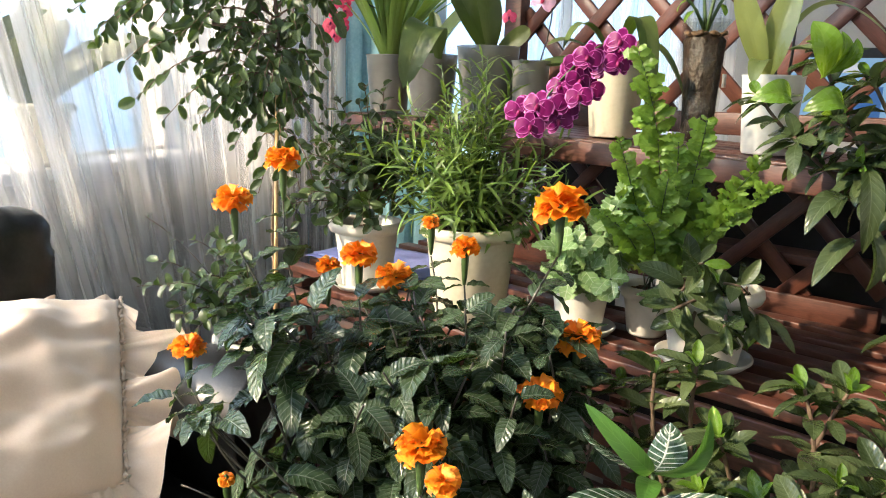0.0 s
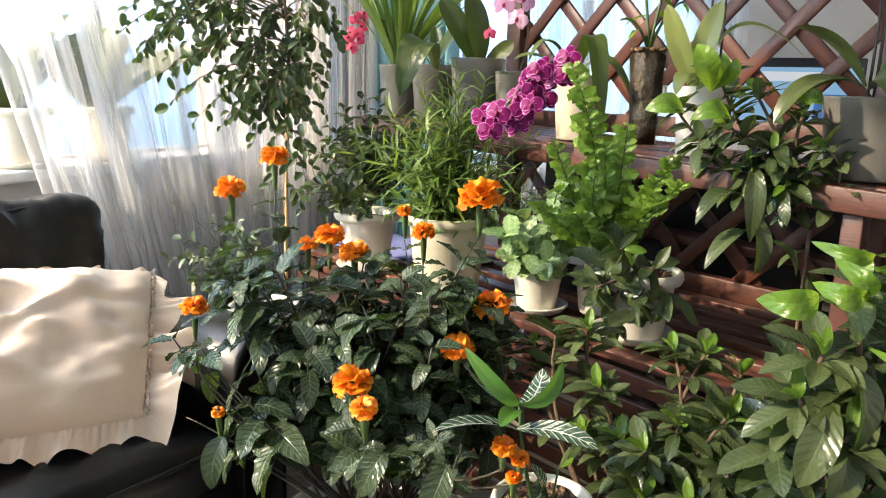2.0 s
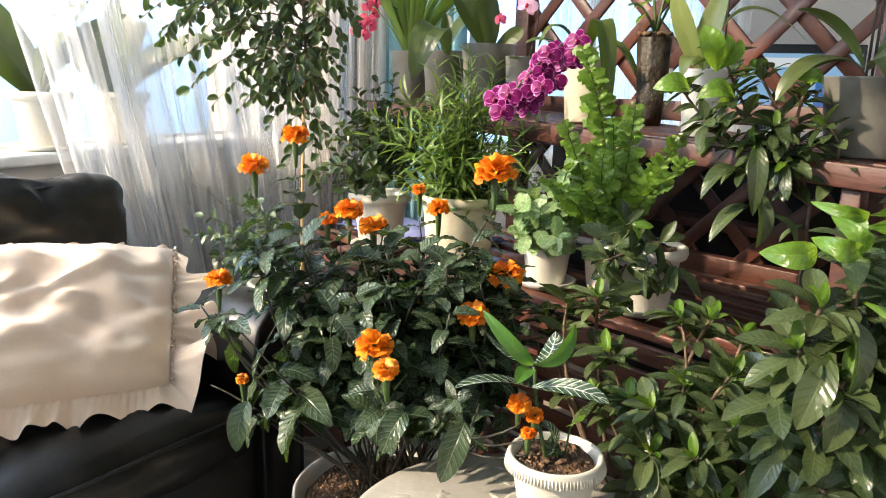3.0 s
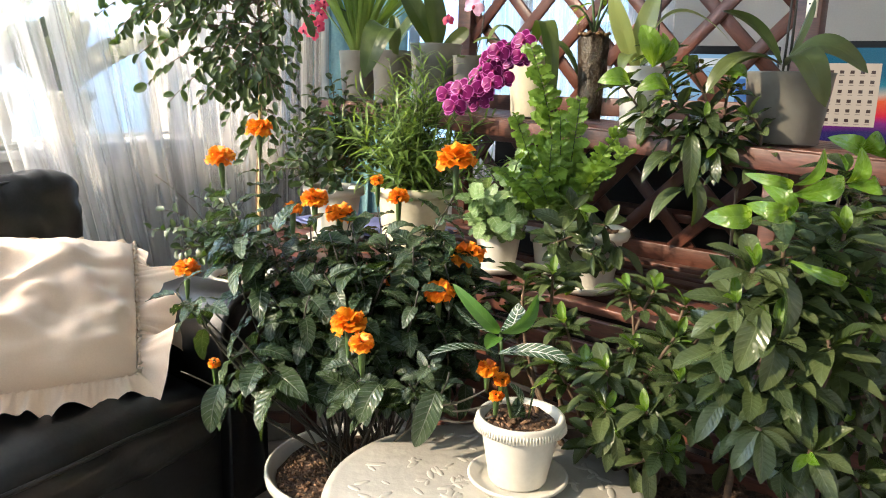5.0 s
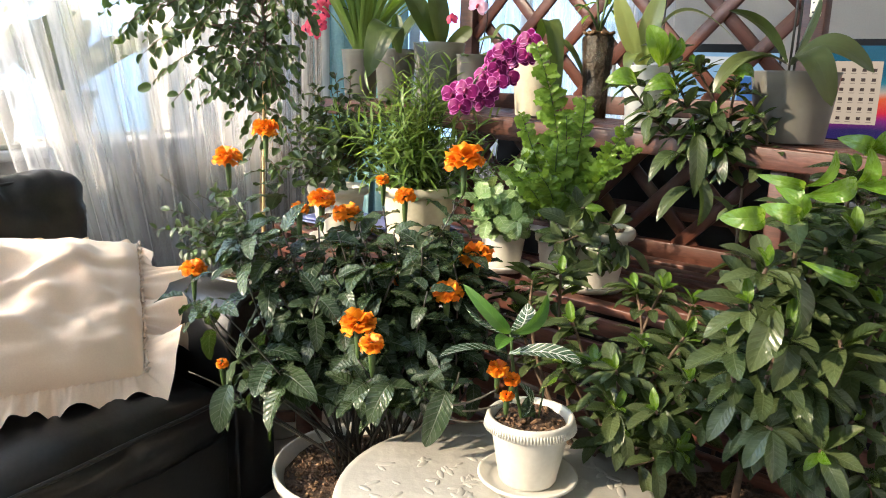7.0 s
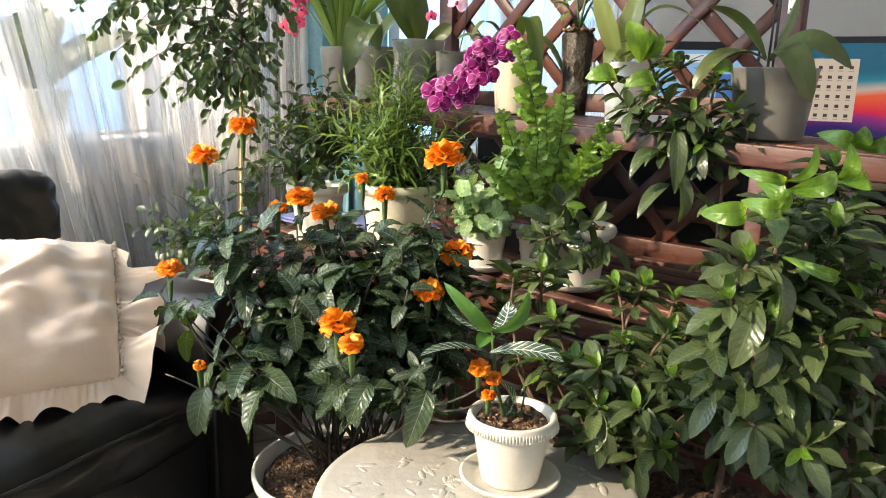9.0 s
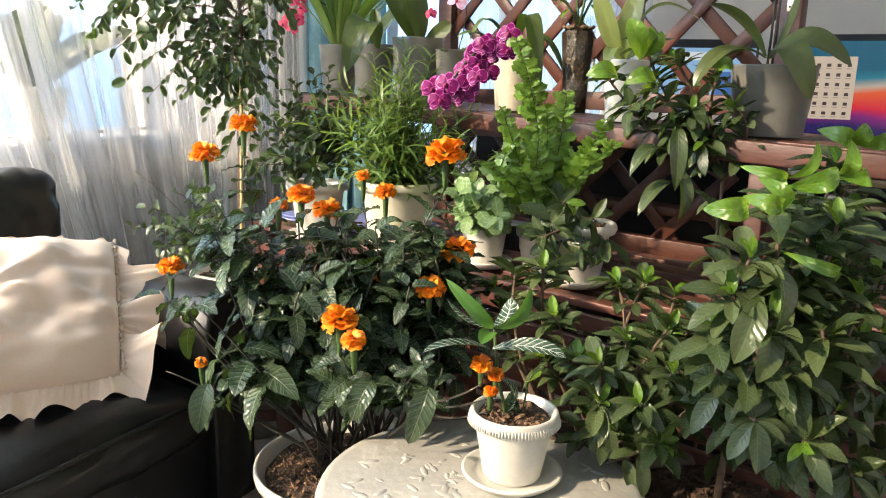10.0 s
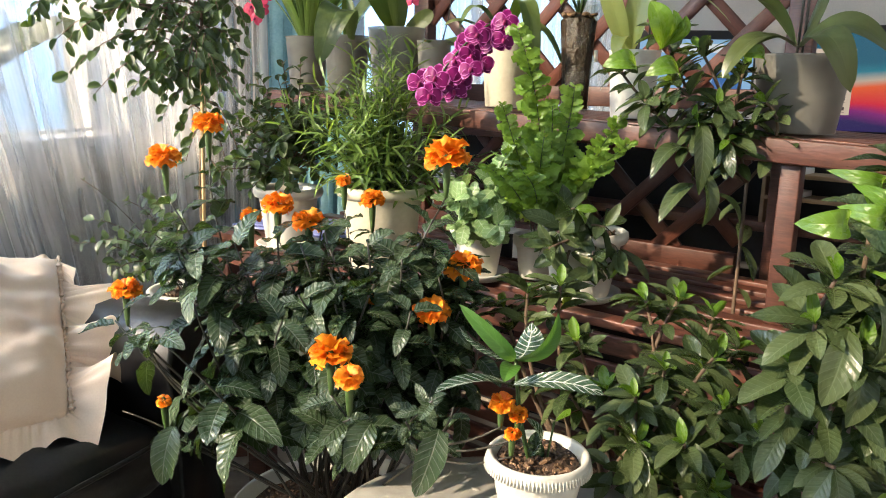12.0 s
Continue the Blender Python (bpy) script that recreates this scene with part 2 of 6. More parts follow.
M["glass"] = glassy("clear_glass", (0.97, 0.98, 0.97), 0.02, 1.0)


def sheer():
    m, n, l, p = nodes("sheer_curtain")
    tr, tl, mx = n.new("ShaderNodeBsdfTransparent"), n.new("ShaderNodeBsdfTranslucent"), n.new("ShaderNodeMixShader")
    m2 = n.new("ShaderNodeMixShader")
    p.inputs["Base Color"].default_value = (0.9, 0.9, 0.9, 1)
    p.inputs["Roughness"].default_value = 0.7
    tl.inputs["Color"].default_value = (0.95, 0.95, 0.95, 1)
    co, wv, mp = n.new("ShaderNodeTexCoord"), n.new("ShaderNodeTexNoise"), n.new("ShaderNodeMapping")
    mp.inputs["Scale"].default_value = (48, 0.6, 1)
    wv.inputs["Scale"].default_value, wv.inputs["Detail"].default_value, wv.inputs["Roughness"].default_value = 1.0, 4.0, 0.65
    l.new(co.outputs["UV"], mp.inputs[0])
    l.new(mp.outputs[0], wv.inputs["Vector"])
    rg = n.new("ShaderNodeMapRange")
    rg.inputs[1].default_value, rg.inputs[2].default_value = 0.36, 0.70
    rg.inputs[3].default_value, rg.inputs[4].default_value = 0.05, 0.54
    l.new(wv.outputs[0], rg.inputs[0])
    m2.inputs[0].default_value = 0.42
    l.new(p.outputs[0], m2.inputs[1])
    l.new(tl.outputs[0], m2.inputs[2])
    l.new(rg.outputs[0], mx.inputs[0])
    l.new(tr.outputs[0], mx.inputs[1])
    l.new(m2.outputs[0], mx.inputs[2])
    l.new(mx.outputs[0], n["Material Output"].inputs[0])
    return m


M["sheer"] = sheer()


# ---- building helpers ----
def mesh_of(name, bm, mat, smooth=True):
    bmesh.ops.recalc_face_normals(bm, faces=bm.faces)
    me = bpy.data.meshes.new(name)
    bm.to_mesh(me)
    bm.free()
    me.materials.append(mat)
    me.polygons.foreach_set("use_smooth", [smooth] * len(me.polygons))
    return me


def part(name, bm, mat, parent=None, label="", smooth=True, at=None):
    """One mesh object under a thing or a part."""
    me = bm if isinstance(bm, bpy.types.Mesh) else mesh_of(name, bm, mat, smooth)
    ob = new(name, me)
    if parent is not None:
        ob.parent = parent
    if at is not None:
        ob.matrix_basis = at
    if label:
        ob["label"] = label
    return ob


def thing(name, m, label, category, group="", kind=""):
    ob = new(name)
    ob.empty_display_size = 0.05
    ob.matrix_basis = m
    return tagged(ob, label, category, group, kind)


def lathe(profile, seg=40, wave=0.0, count=0):
    bm = bmesh.new()
    rings = []
    for r, z in profile:
        ring = []
        for k in range(seg):
            a = 2 * math.pi * k / seg
            q = r * (1 + wave * math.sin(count * a)) if count else r
            ring.append(bm.verts.new((q * math.cos(a), q * math.sin(a), z)))
        rings.append(ring)
    for a, b in zip(rings, rings[1:]):
        for k in range(seg):
            bm.faces.new((a[k], a[(k + 1) % seg], b[(k + 1) % seg], b[k]))
    bm.faces.new(rings[0][::-1])
    bm.faces.new(rings[-1])
    return bm


def slab(bm, size, m=Matrix(), bevel=0.003, seg=2):
    r = bmesh.ops.create_cube(bm, size=1.0, matrix=m @ Matrix.Diagonal((*size, 1)))
    if bevel:
        es = list({e for v in r["verts"] for e in v.link_edges})
        bmesh.ops.bevel(bm, geom=es, offset=bevel, segments=seg, affect="EDGES", profile=0.6)
    return bm


def beam(size, bevel=0.003, seg=2):
    return slab(bmesh.new(), size, Matrix(), bevel, seg)


def curve_points(a, b, bend, n=8):
    """Points from a to b, bowed by the vector bend."""
    a, b, bend = Vector(a), Vector(b), Vector(bend)
    return [a.lerp(b, k / n) + bend * (4 * (k / n) * (1 - k / n)) for k in range(n + 1)]


def tube(bm, pts, r0, r1, seg=6):
    rings = []
    for k, p in enumerate(pts):
        d = (pts[min(k + 1, len(pts) - 1)] - pts[max(k - 1, 0)]).normalized()
        x = d.orthogonal().normalized()
        y = d.cross(x)
        r = r0 + (r1 - r0) * k / (len(pts) - 1)
        rings.append([bm.verts.new(p + r * (math.cos(2 * math.pi * j / seg) * x + math.sin(2 * math.pi * j / seg) * y)) for j in range(seg)])
    for a, b in zip(rings, rings[1:]):
        best = min(range(seg), key=lambda s: (a[0].co - b[s].co).length)
        for j in range(seg):
            bm.faces.new((a[j], a[(j + 1) % seg], b[(j + 1 + best) % seg], b[(j + best) % seg]))
    bm.faces.new(rings[0][::-1])
    bm.faces.new(rings[-1])
    return bm


def blade_uv(me, rows, cols):
    """Runs u along and v across each blade of rows x cols points."""
    uv = me.uv_layers.new(name="UVMap")
    flat = []
    for lp in me.loops:
        i, j = divmod(lp.vertex_index % (rows * cols), cols)
        flat += [i / (rows - 1), j / (cols - 1)]
    uv.data.foreach_set("uv", flat)


def leaf_shape(name, mat, wide=0.4, peak=0.5, tip=1.0, fold=0.15, droop=0.2, wavy=0.0, waves=5, nx=8, ny=4, teeth=0.0, stalk=0.06, seed=0, belly=1.0):
    """A blade of length 1 along x: width profile, keel, droop, wavy or toothed edge."""
    rnd = random.Random(seed)
    bm = bmesh.new()
    rows = []
    side = rnd.uniform(-0.06, 0.06)
    ph = rnd.uniform(0, 6)
    for i in range(nx + 1):
        t = i / nx
        e = peak / (1 - peak)
        w = (t ** e * (1 - t)) / (peak ** e * (1 - peak)) if 0 < t < 1 else 0.0
        w = wide * 0.5 * max(w, 0) ** (0.62 * belly)
        if t == 1:
            w = wide * 0.02 * tip
        w = max(w, wide * 0.03)
        row = []
        for j in range(ny + 1):
            v = 2 * j / ny - 1
            ww = w * (1 + teeth * (1 if i % 2 else -1) * abs(v))
            z = fold * abs(v) * w * 2 - droop * t * t + wavy * abs(v) ** 2 * math.sin(waves * math.pi * t * 2 + ph + (1.3 if v > 0 else 0)) * 0.5
            row.append(bm.verts.new((stalk + t * (1 - stalk), v * ww + side * t * t, z)))
        rows.append(row)
    for a, b in zip(rows, rows[1:]):
        for j in range(ny):
            bm.faces.new((a[j], b[j], b[j + 1], a[j + 1]))
    me = bpy.data.meshes.new(name)
    bm.to_mesh(me)
    bm.free()
    blade_uv(me, nx + 1, ny + 1)
    me.materials.append(mat)
    me.polygons.foreach_set("use_smooth", [True] * len(me.polygons))
    return me


def facing(pos, along, up, size=1.0, wide=1.0):
    x = Vector(along).normalized()
    z = Vector(up) - x * x.dot(Vector(up))
    if z.length < 1e-4:
        z = x.orthogonal()
    z.normalize()
    y = z.cross(x)
    m = Matrix((x, y, z)).transposed().to_4x4()
    m.translation = pos
    return m @ Matrix.Diagonal((size, size * wide, size, 1))


LEAVES, REST = {}, {}


def leaf(parent, me, pos, along, up, size, wide=1.0, name="leaf"):
    LEAVES[parent.name] = LEAVES.get(parent.name, 0) + 1
    if LEAVES[parent.name] > 290:
        REST.setdefault(parent.name, []).append((me, facing(Vector(pos), along, up, size, wide)))
        return None
    ob = new(name, me)
    ob.parent = parent
    ob.matrix_basis = facing(Vector(pos), along, up, size, wide)
    return ob


def variants(name, mat, n=4, **kw):
    out = []
    for k in range(n):
        q = dict(kw)
        r = random.Random(k * 7 + 1)
        q["droop"] = kw.get("droop", 0.2) * r.uniform(0.3, 1.6)
        q["fold"] = kw.get("fold", 0.15) * r.uniform(0.4, 1.6)
        out.append(leaf_shape(name, mat, seed=k + len(name), **q))
    return out


# ---- the room ----
def room_piece(name, size, m, mat, label, category="wall", bevel=0.0):
    ob = part(name, beam(size, bevel), mat, None, "", False, m)
    return tagged(ob, label, category, kind="structure")
H = 3.3
floor = room_piece("floor", (9, 8, 0.1), pose(0.6, 0.8, -0.05), M["floor"], "worn pale wooden floor boards in a living room", "floor")
WL = pose(-1.31, 2.35, 0, 0, 0, 72)  # x along the window wall, y outwards


def ceiling():
    """A slab that ends with the walls' outer faces."""
    bm = bmesh.new()
    a, b = WL @ Vector((-4.3, 0.38, 0)), WL @ Vector((1.44, 0.38, 0))
    ring = [(a.x, -1.35), (a.x, a.y), (b.x, b.y), (b.x, 4.0), (3.8, 4.0), (3.8, -1.35)]
    low = [bm.verts.new((x, y, H)) for x, y in ring]
    high = [bm.verts.new((x, y, H + 0.15)) for x, y in ring]
    bm.faces.new(low)
    bm.faces.new(high)
    for k in range(len(ring)):
        q = (k + 1) % len(ring)
        bm.faces.new((low[k], low[q], high[q], high[k]))
    ob = part("ceiling", bm, M["ceiling"], None, "", False)
    return tagged(ob, "plain white ceiling over the room", "ceiling", kind="structure")


ceiling()


def pierced_wall(name, frame_m, s0, s1, o0, o1, z0, z1, y0, thick, label):
    """A wall from s0 to s1 with one opening, as four blocks joined in one mesh."""
    bm = bmesh.new()
    yc = y0 + thick / 2
    for a, b, c, d in ((s0, o0, 0, H), (o1, s1, 0, H), (o0, o1, 0, z0), (o0, o1, z1, H)):
        if b - a > 0.01 and d - c > 0.01:
            slab(bm, (b - a, thick, d - c), pose((a + b) / 2, yc, (c + d) / 2), 0)
    ob = part(name, bm, M["wall"], None, "", False, frame_m)
    return tagged(ob, label, "wall", kind="structure")


def window_unit(name, frame_m, o0, o1, z0, z1, y, panes, label, bar=0.06):
    w = thing(name, frame_m, label, "window", kind="structure")
    n = len(panes)
    for z in (z0 + bar / 2, z1 - bar / 2):
        part("window_frame", beam((o1 - o0, 0.06, bar), 0.006), M["white_paint"], w, at=pose((o0 + o1) / 2, y, z))
    for s in [o0 + bar / 2, o1 - bar / 2] + panes:
        part("window_frame", beam((bar, 0.058, z1 - z0 - 2 * bar), 0.006), M["white_paint"], w, at=pose(s, y, (z0 + z1) / 2))
    edges = [o0] + panes + [o1]
    for a, b in zip(edges, edges[1:]):
        g = part("pane", beam((b - a - bar, 0.006, z1 - z0 - 2 * bar), 0), M["glass"], w, smooth=False, at=pose((a + b) / 2, y, (z0 + z1) / 2))
        g.visible_shadow = False
    return w


# Unseen left stretch and raised head are added so the sun reaches the plants.
pierced_wall("wall_west", WL, -3.05, 1.44, -3.05, 1.05, 0.96, 3.22, 0.07, 0.32, "pale painted wall with a wide window")
# Unseen stepped opening, added to cut the sun off the low right plants.
pierced_wall("wall_south_west", WL, -4.6, -3.05, -3.9, -3.05, 2.42, 3.22, 0.07, 0.32, "pale painted wall with a high window")
window_unit("window_4", WL, -3.9, -3.05, 2.42, 3.22, 0.25, [], "high white framed window beside the wide one")
window_unit("window_1", WL, -3.05, 1.05, 0.96, 3.22, 0.25, [-2.1, -1.35, -0.55, 0.3], "white framed window above the sill behind sheer curtains")
sill = part("window_sill", beam((4.10, 0.25, 0.04), 0.01), M["white_paint"], None, "", True, WL @ pose(-0.99, 0.115, 0.985))
tagged(sill, "white window sill with potted plants", "window sill", kind="structure")
FAR = pose(0, 3.7, 0)
pierced_wall("wall_north", FAR, -0.9, 4.0, -0.72, 1.25, 0.92, 3.0, 0, 0.3, "pale painted wall with a window behind the plant shelf")
window_unit("window_2", FAR, -0.72, 1.25, 0.92, 3.0, 0.15, [0.0, 0.62], "white framed window behind the plant shelf")
sill2 = part("window_sill", beam((2.05, 0.22, 0.04), 0.01), M["white_paint"], None, "", True, pose(0.265, 3.66, 0.93))
tagged(sill2, "white sill below the window behind the shelf", "window sill", kind="structure")
room_piece("wall_east", (0.2, 5.6, H), pose(3.7, 1.0, H / 2), M["wall"], "plain pale grey wall")
# Unseen wall closing the room; its glazed opening is made up for fill light.
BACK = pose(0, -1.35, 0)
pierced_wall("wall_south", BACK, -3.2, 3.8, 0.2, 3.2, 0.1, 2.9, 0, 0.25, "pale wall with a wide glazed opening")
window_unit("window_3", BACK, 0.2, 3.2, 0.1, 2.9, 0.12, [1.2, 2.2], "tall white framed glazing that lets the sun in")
# Warm area lamp added in the unseen south opening to brighten the room.
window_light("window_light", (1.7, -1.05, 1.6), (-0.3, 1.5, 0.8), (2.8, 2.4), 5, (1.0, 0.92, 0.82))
# Blue area lamp added out of view; brightens sofa, cushion and bush from the left.
window_light("sky_light", WL @ Vector((-1.6, 0.18, 2.1)), WL @ Vector((-1.6, -1.0, 1.8)), (2.0, 1.9), 38, (0.54, 0.73, 1.0))

def radiator():
    t = thing("radiator", WL, "white ribbed radiator under the window behind the curtain", "radiator")
    for k in range(16):
        part("rib", beam((0.055, 0.05, 0.52), 0.012, 2), M["white_paint"], t, at=pose(-0.05 + 0.07 * k, 0.028, 0.46))
    for z in (0.23, 0.69):
        part("pipe", tube(bmesh.new(), [Vector((-0.10, 0.028, z)), Vector((1.05, 0.028, z))], 0.014, 0.014, 10), M["white_paint"], t)
    part("supply_pipe", tube(bmesh.new(), [Vector((1.05, 0.028, 0.69)), Vector((1.05, 0.028, 0.0))], 0.012, 0.012, 10), M["white_paint"], t)
    return t


radiator()

# ---- sheer curtain ----
def curtain(name, frame_m, left, right, z0, z1, y, folds, depth, label, slant=0.0, mat="sheer"):
    """Folded cloth; slant: metres by which the hem is drawn aside to the right."""
    bm = bmesh.new()
    nu, nv = 260, 24
    rnd = random.Random(5)
    ph = [rnd.uniform(0, 6.28) for _ in range(4)]
    grid = []
    for j in range(nv + 1):
        v = j / nv
        z = z1 + (z0 - z1) * v
        row = []
        lo = left + slant * v
        for i in range(nu + 1):
            u = i / nu
            s = lo + (right - lo) * u
            a = folds * 2 * math.pi * u
            f0 = math.sin(a + 1.3 * math.sin(a * 0.23 + ph[0]))
            f = math.copysign(abs(f0) ** 0.6, f0) + 0.5 * math.sin(a * 1.7 + ph[1] + v) + 0.3 * math.sin(a * 0.41 + ph[2] + 2 * v)
            row.append(bm.verts.new((s + 0.024 * math.sin(2 * a + v * 3), y + depth * f * (0.6 + 0.5 * v), z)))
        grid.append(row)
    for a, b in zip(grid, grid[1:]):
        for i in range(nu):
            bm.faces.new((a[i], a[i + 1], b[i + 1], b[i]))
    ob = part(name, bm, M[mat], None, "", True, frame_m)
    blade_uv(ob.data, nv + 1, nu + 1)
    uv = ob.data.uv_layers[0]
    flat = np.empty(2 * len(ob.data.loops))
    uv.data.foreach_get("uv", flat)
    uv.data.foreach_set("uv", flat.reshape(-1, 2)[:, ::-1].ravel())
    return tagged(ob, label, "curtain")


curtain("sheer_curtain", WL, -1.0, 1.38, 0.04, 3.2, -0.20, 24, 0.05, "white sheer curtain drawn aside in loose folds before the window", 0.95)
M["blue_cloth"] = surface("pale_blue_cloth", (0.16, 0.36, 0.44), (0.26, 0.48, 0.55), 0.7, grain=90, bump=0.1, big=6)
curtain("blue_curtain", pose(0, 3.55, 0), -0.62, -0.05, 0.3, 2.6, 0, 6, 0.02, "pale blue curtain hanging at the far window", mat="blue_cloth")
curtain("sheer_curtain", pose(0, 3.45, 0), 0.25, 1.3, 0.04, 2.6, 0, 14, 0.02, "white sheer curtain over the far window behind the lattice")
curtain("sheer_curtain", pose(0, 3.5, 0), -0.85, -0.45, 0.04, 2.6, 0, 9, 0.02, "white sheer curtain gathered beside the far window")

# ---- plant rack with lattice ----
F = pose(0.70, 2.12, 0, 0, 0, -45)  # x along the rack, minus y towards the room
TILT = pose(0, 0, 1.18, 0, 2.12, 0)  # the plant shelf sags a little towards its right end


def rack_bench():
    b = thing("slatted_bench", F, "low slatted rack of reddish-brown stained wood holding pots", "plant rack")
    top = 0.735
    for k in range(10):
        s0, s1 = (-1.0, 1.75) if k < 7 else (-0.70 if k < 9 else -0.45, -0.07)
        part("slat", beam((s1 - s0, 0.052, 0.022), 0.004), M["wood"], b, at=pose((s0 + s1) / 2, -0.07 - 0.1 * k, top - 0.011, 0.6 * ((k * 7) % 3 - 1), 0, 0))
    for k in range(9):
        part("front_slat", beam((1.81, 0.018, 0.044), 0.004), M["wood"], b, at=pose(0.845, -0.71, 0.685 - 0.064 * k, 1.5 * ((k * 5) % 3 - 1), 0, 0))
    for s, w in ((-0.95, 0.64), (-0.40, 0.93), (-0.10, 0.93), (0.85, 0.60), (1.70, 0.60)):
        part("bearer", beam((0.05, w, 0.05), 0.004), M["wood"], b, at=pose(s, -0.04 - w / 2, top - 0.0475))
        for y in (-0.09, 0.015 - w):
            part("leg", beam((0.05, 0.05, top - 0.073), 0.004), M["wood"], b, at=pose(s, y - 0.04 if y < -0.2 else y, (top - 0.073) / 2))
    return b


rack_bench()


def lattice(name, s0, s1, z0, z1, y, label, through_s, through_z, pitch=0.235, posts=0.0):
    """Crossed laths between two rails; one crossing lies at through_s, through_z."""
    t = thing(name, F, label, "trellis")
    for z in (z0, z1):
        part("rail", beam((s1 - s0, 0.04, 0.062), 0.004), M["wood"], t, at=pose((s0 + s1) / 2, y, z))
    if posts:
        for s in (s0 - posts / 2 - 0.001, s1 + posts / 2 + 0.001):
            part("post", beam((posts, 0.05, z1 + 0.03), 0.004), M["wood"], t, at=pose(s, y, (z1 + 0.03) / 2))
    lo, hi = z0 + 0.02, z1 - 0.02
    for sign, dy in ((1, -0.008), (-1, 0.008)):
        c = through_s - sign * (through_z - lo)
        c -= math.floor((c - s0 + (hi - lo)) / pitch) * pitch
        while c < s1 + (hi - lo):
            if sign > 0:
                a, b = max(s0, c), min(s1, c + hi - lo)
                za, zb = lo + a - c, lo + b - c
            else:
                a, b = max(s0, c - (hi - lo)), min(s1, c)
                za, zb = lo + c - a, lo + c - b
            if b - a > 0.04:
                length = math.hypot(b - a, zb - za)
                part("lath", beam((length, 0.013, 0.042), 0.002, 1), M["wood"], t, at=pose((a + b) / 2, y + dy, (za + zb) / 2, 0, -sign * 45, 0))
            c += pitch
    return t


lattice("trellis_panel", -0.65, 0.535, 0.743, 1.10, 0.05, "reddish-brown wooden lattice below the plant shelf", 0.205, 0.908, 0.227)
screen = lattice("trellis_panel", -0.65, 0.61, 1.22, 1.95, 0.05, "reddish-brown wooden lattice screen behind the orchids", -0.36, 1.515, 0.245, 0.07)
hinge = part("hinge_plate", beam((0.03, 0.003, 0.05), 0.001), M["metal"], screen, "small brass-coloured hinge plate", at=pose(0.655, 0.0234, 1.515))
for dz in (-0.013, 0.013):
    for dx in (-0.007, 0.007):
        part("screw", lathe([(0.0005, 0.0016), (0.0025, 0.0014), (0.003, 0)], 10), M["screen_frame"], hinge, at=pose(dx, -0.0015, dz, 90))


def shelf(s0, s1, y0, y1, label):
    t = thing("plant_shelf", F @ TILT, label, "shelf")
    n = 6
    w = (y1 - y0) / n
    for k in range(n):
        part("board", beam((s1 - s0, w - 0.010, 0.02), 0.003), M["wood"], t, at=pose((s0 + s1) / 2, -(y0 + w * (k + 0.5)), -0.01))
    part("front_rail", beam((s1 - s0, 0.022, 0.052), 0.004), M["wood"], t, at=pose((s0 + s1) / 2, -y1 - 0.013, -0.030))
    for s in (s0 + 0.04, -0.2, 0.79, s1 - 0.04):
        part("bracket", beam((0.03, y1 - y0, 0.04), 0.003), M["wood"], t, at=pose(s, -(y0 + y1) / 2, -0.041))
    for s, y in ((s0 + 0.04, -0.06), (0.79, -0.455), (s1 - 0.04, -0.06), (s1 - 0.04, -0.455)):
        z = 1.18 - 0.037 * s - 0.060
        part("leg", beam((0.042, 0.042, z - 0.736), 0.003), M["wood"], t, at=TILT.inverted() @ pose(s, y, 0.736 + (z - 0.736) / 2))
    return t


def on_shelf(s, y):
    """The place on the sagging shelf at s along it and y from the lattice."""
    p = F @ Vector((s, y, 1.1835 - 0.037 * s))
    return tuple(p)


shelf(-0.95, 1.75, 0.02, 0.48, "slatted reddish-brown wooden shelf holding a row of orchid pots")

# ---- sofa and cushion ----
S = pose(-0.40, 1.60, 0, 0, 0, 61)  # x along the sofa, minus y to its front


def soft_box(size, bevel, puff=0.0, seg=5, cuts=10, seed=0, crease=0.0, crown=4):
    bm = bmesh.new()
    bmesh.ops.create_cube(bm, size=1.0)
    bmesh.ops.subdivide_edges(bm, edges=bm.edges[:], cuts=cuts, use_grid_fill=True)
    sx, sy, sz = size
    for v in bm.verts:
        p = v.co
        q = Vector((abs(p.x) * 2, abs(p.y) * 2, abs(p.z) * 2))
        d = Vector((p.x * sx, p.y * sy, p.z * sz))
        half = Vector((sx / 2, sy / 2, sz / 2))
        inner = Vector([max(-(h - bevel), min(h - bevel, c)) for c, h in zip(d, half)])
        off = d - inner
        if off.length > 1e-6:
            d = inner + off.normalized() * min(off.length, bevel) if sum(1 for a in off if abs(a) > 1e-6) > 1 else d
        bulge = puff * (1 - q.x ** crown) * (1 - q.y ** 4)
        n = noise.noise(Vector((d.x * 7 + seed, d.y * 7, d.z * 7))) + 0.45 * (1 - 2.2 * abs(noise.noise(Vector((d.x * 13 + seed, d.y * 13, d.z * 17 + 4)))))
        d.z += (bulge if p.z > 0 else -bulge * 0.2) * abs(q.z)
        d += d.normalized() * n * crease
        v.co = d
    return bm


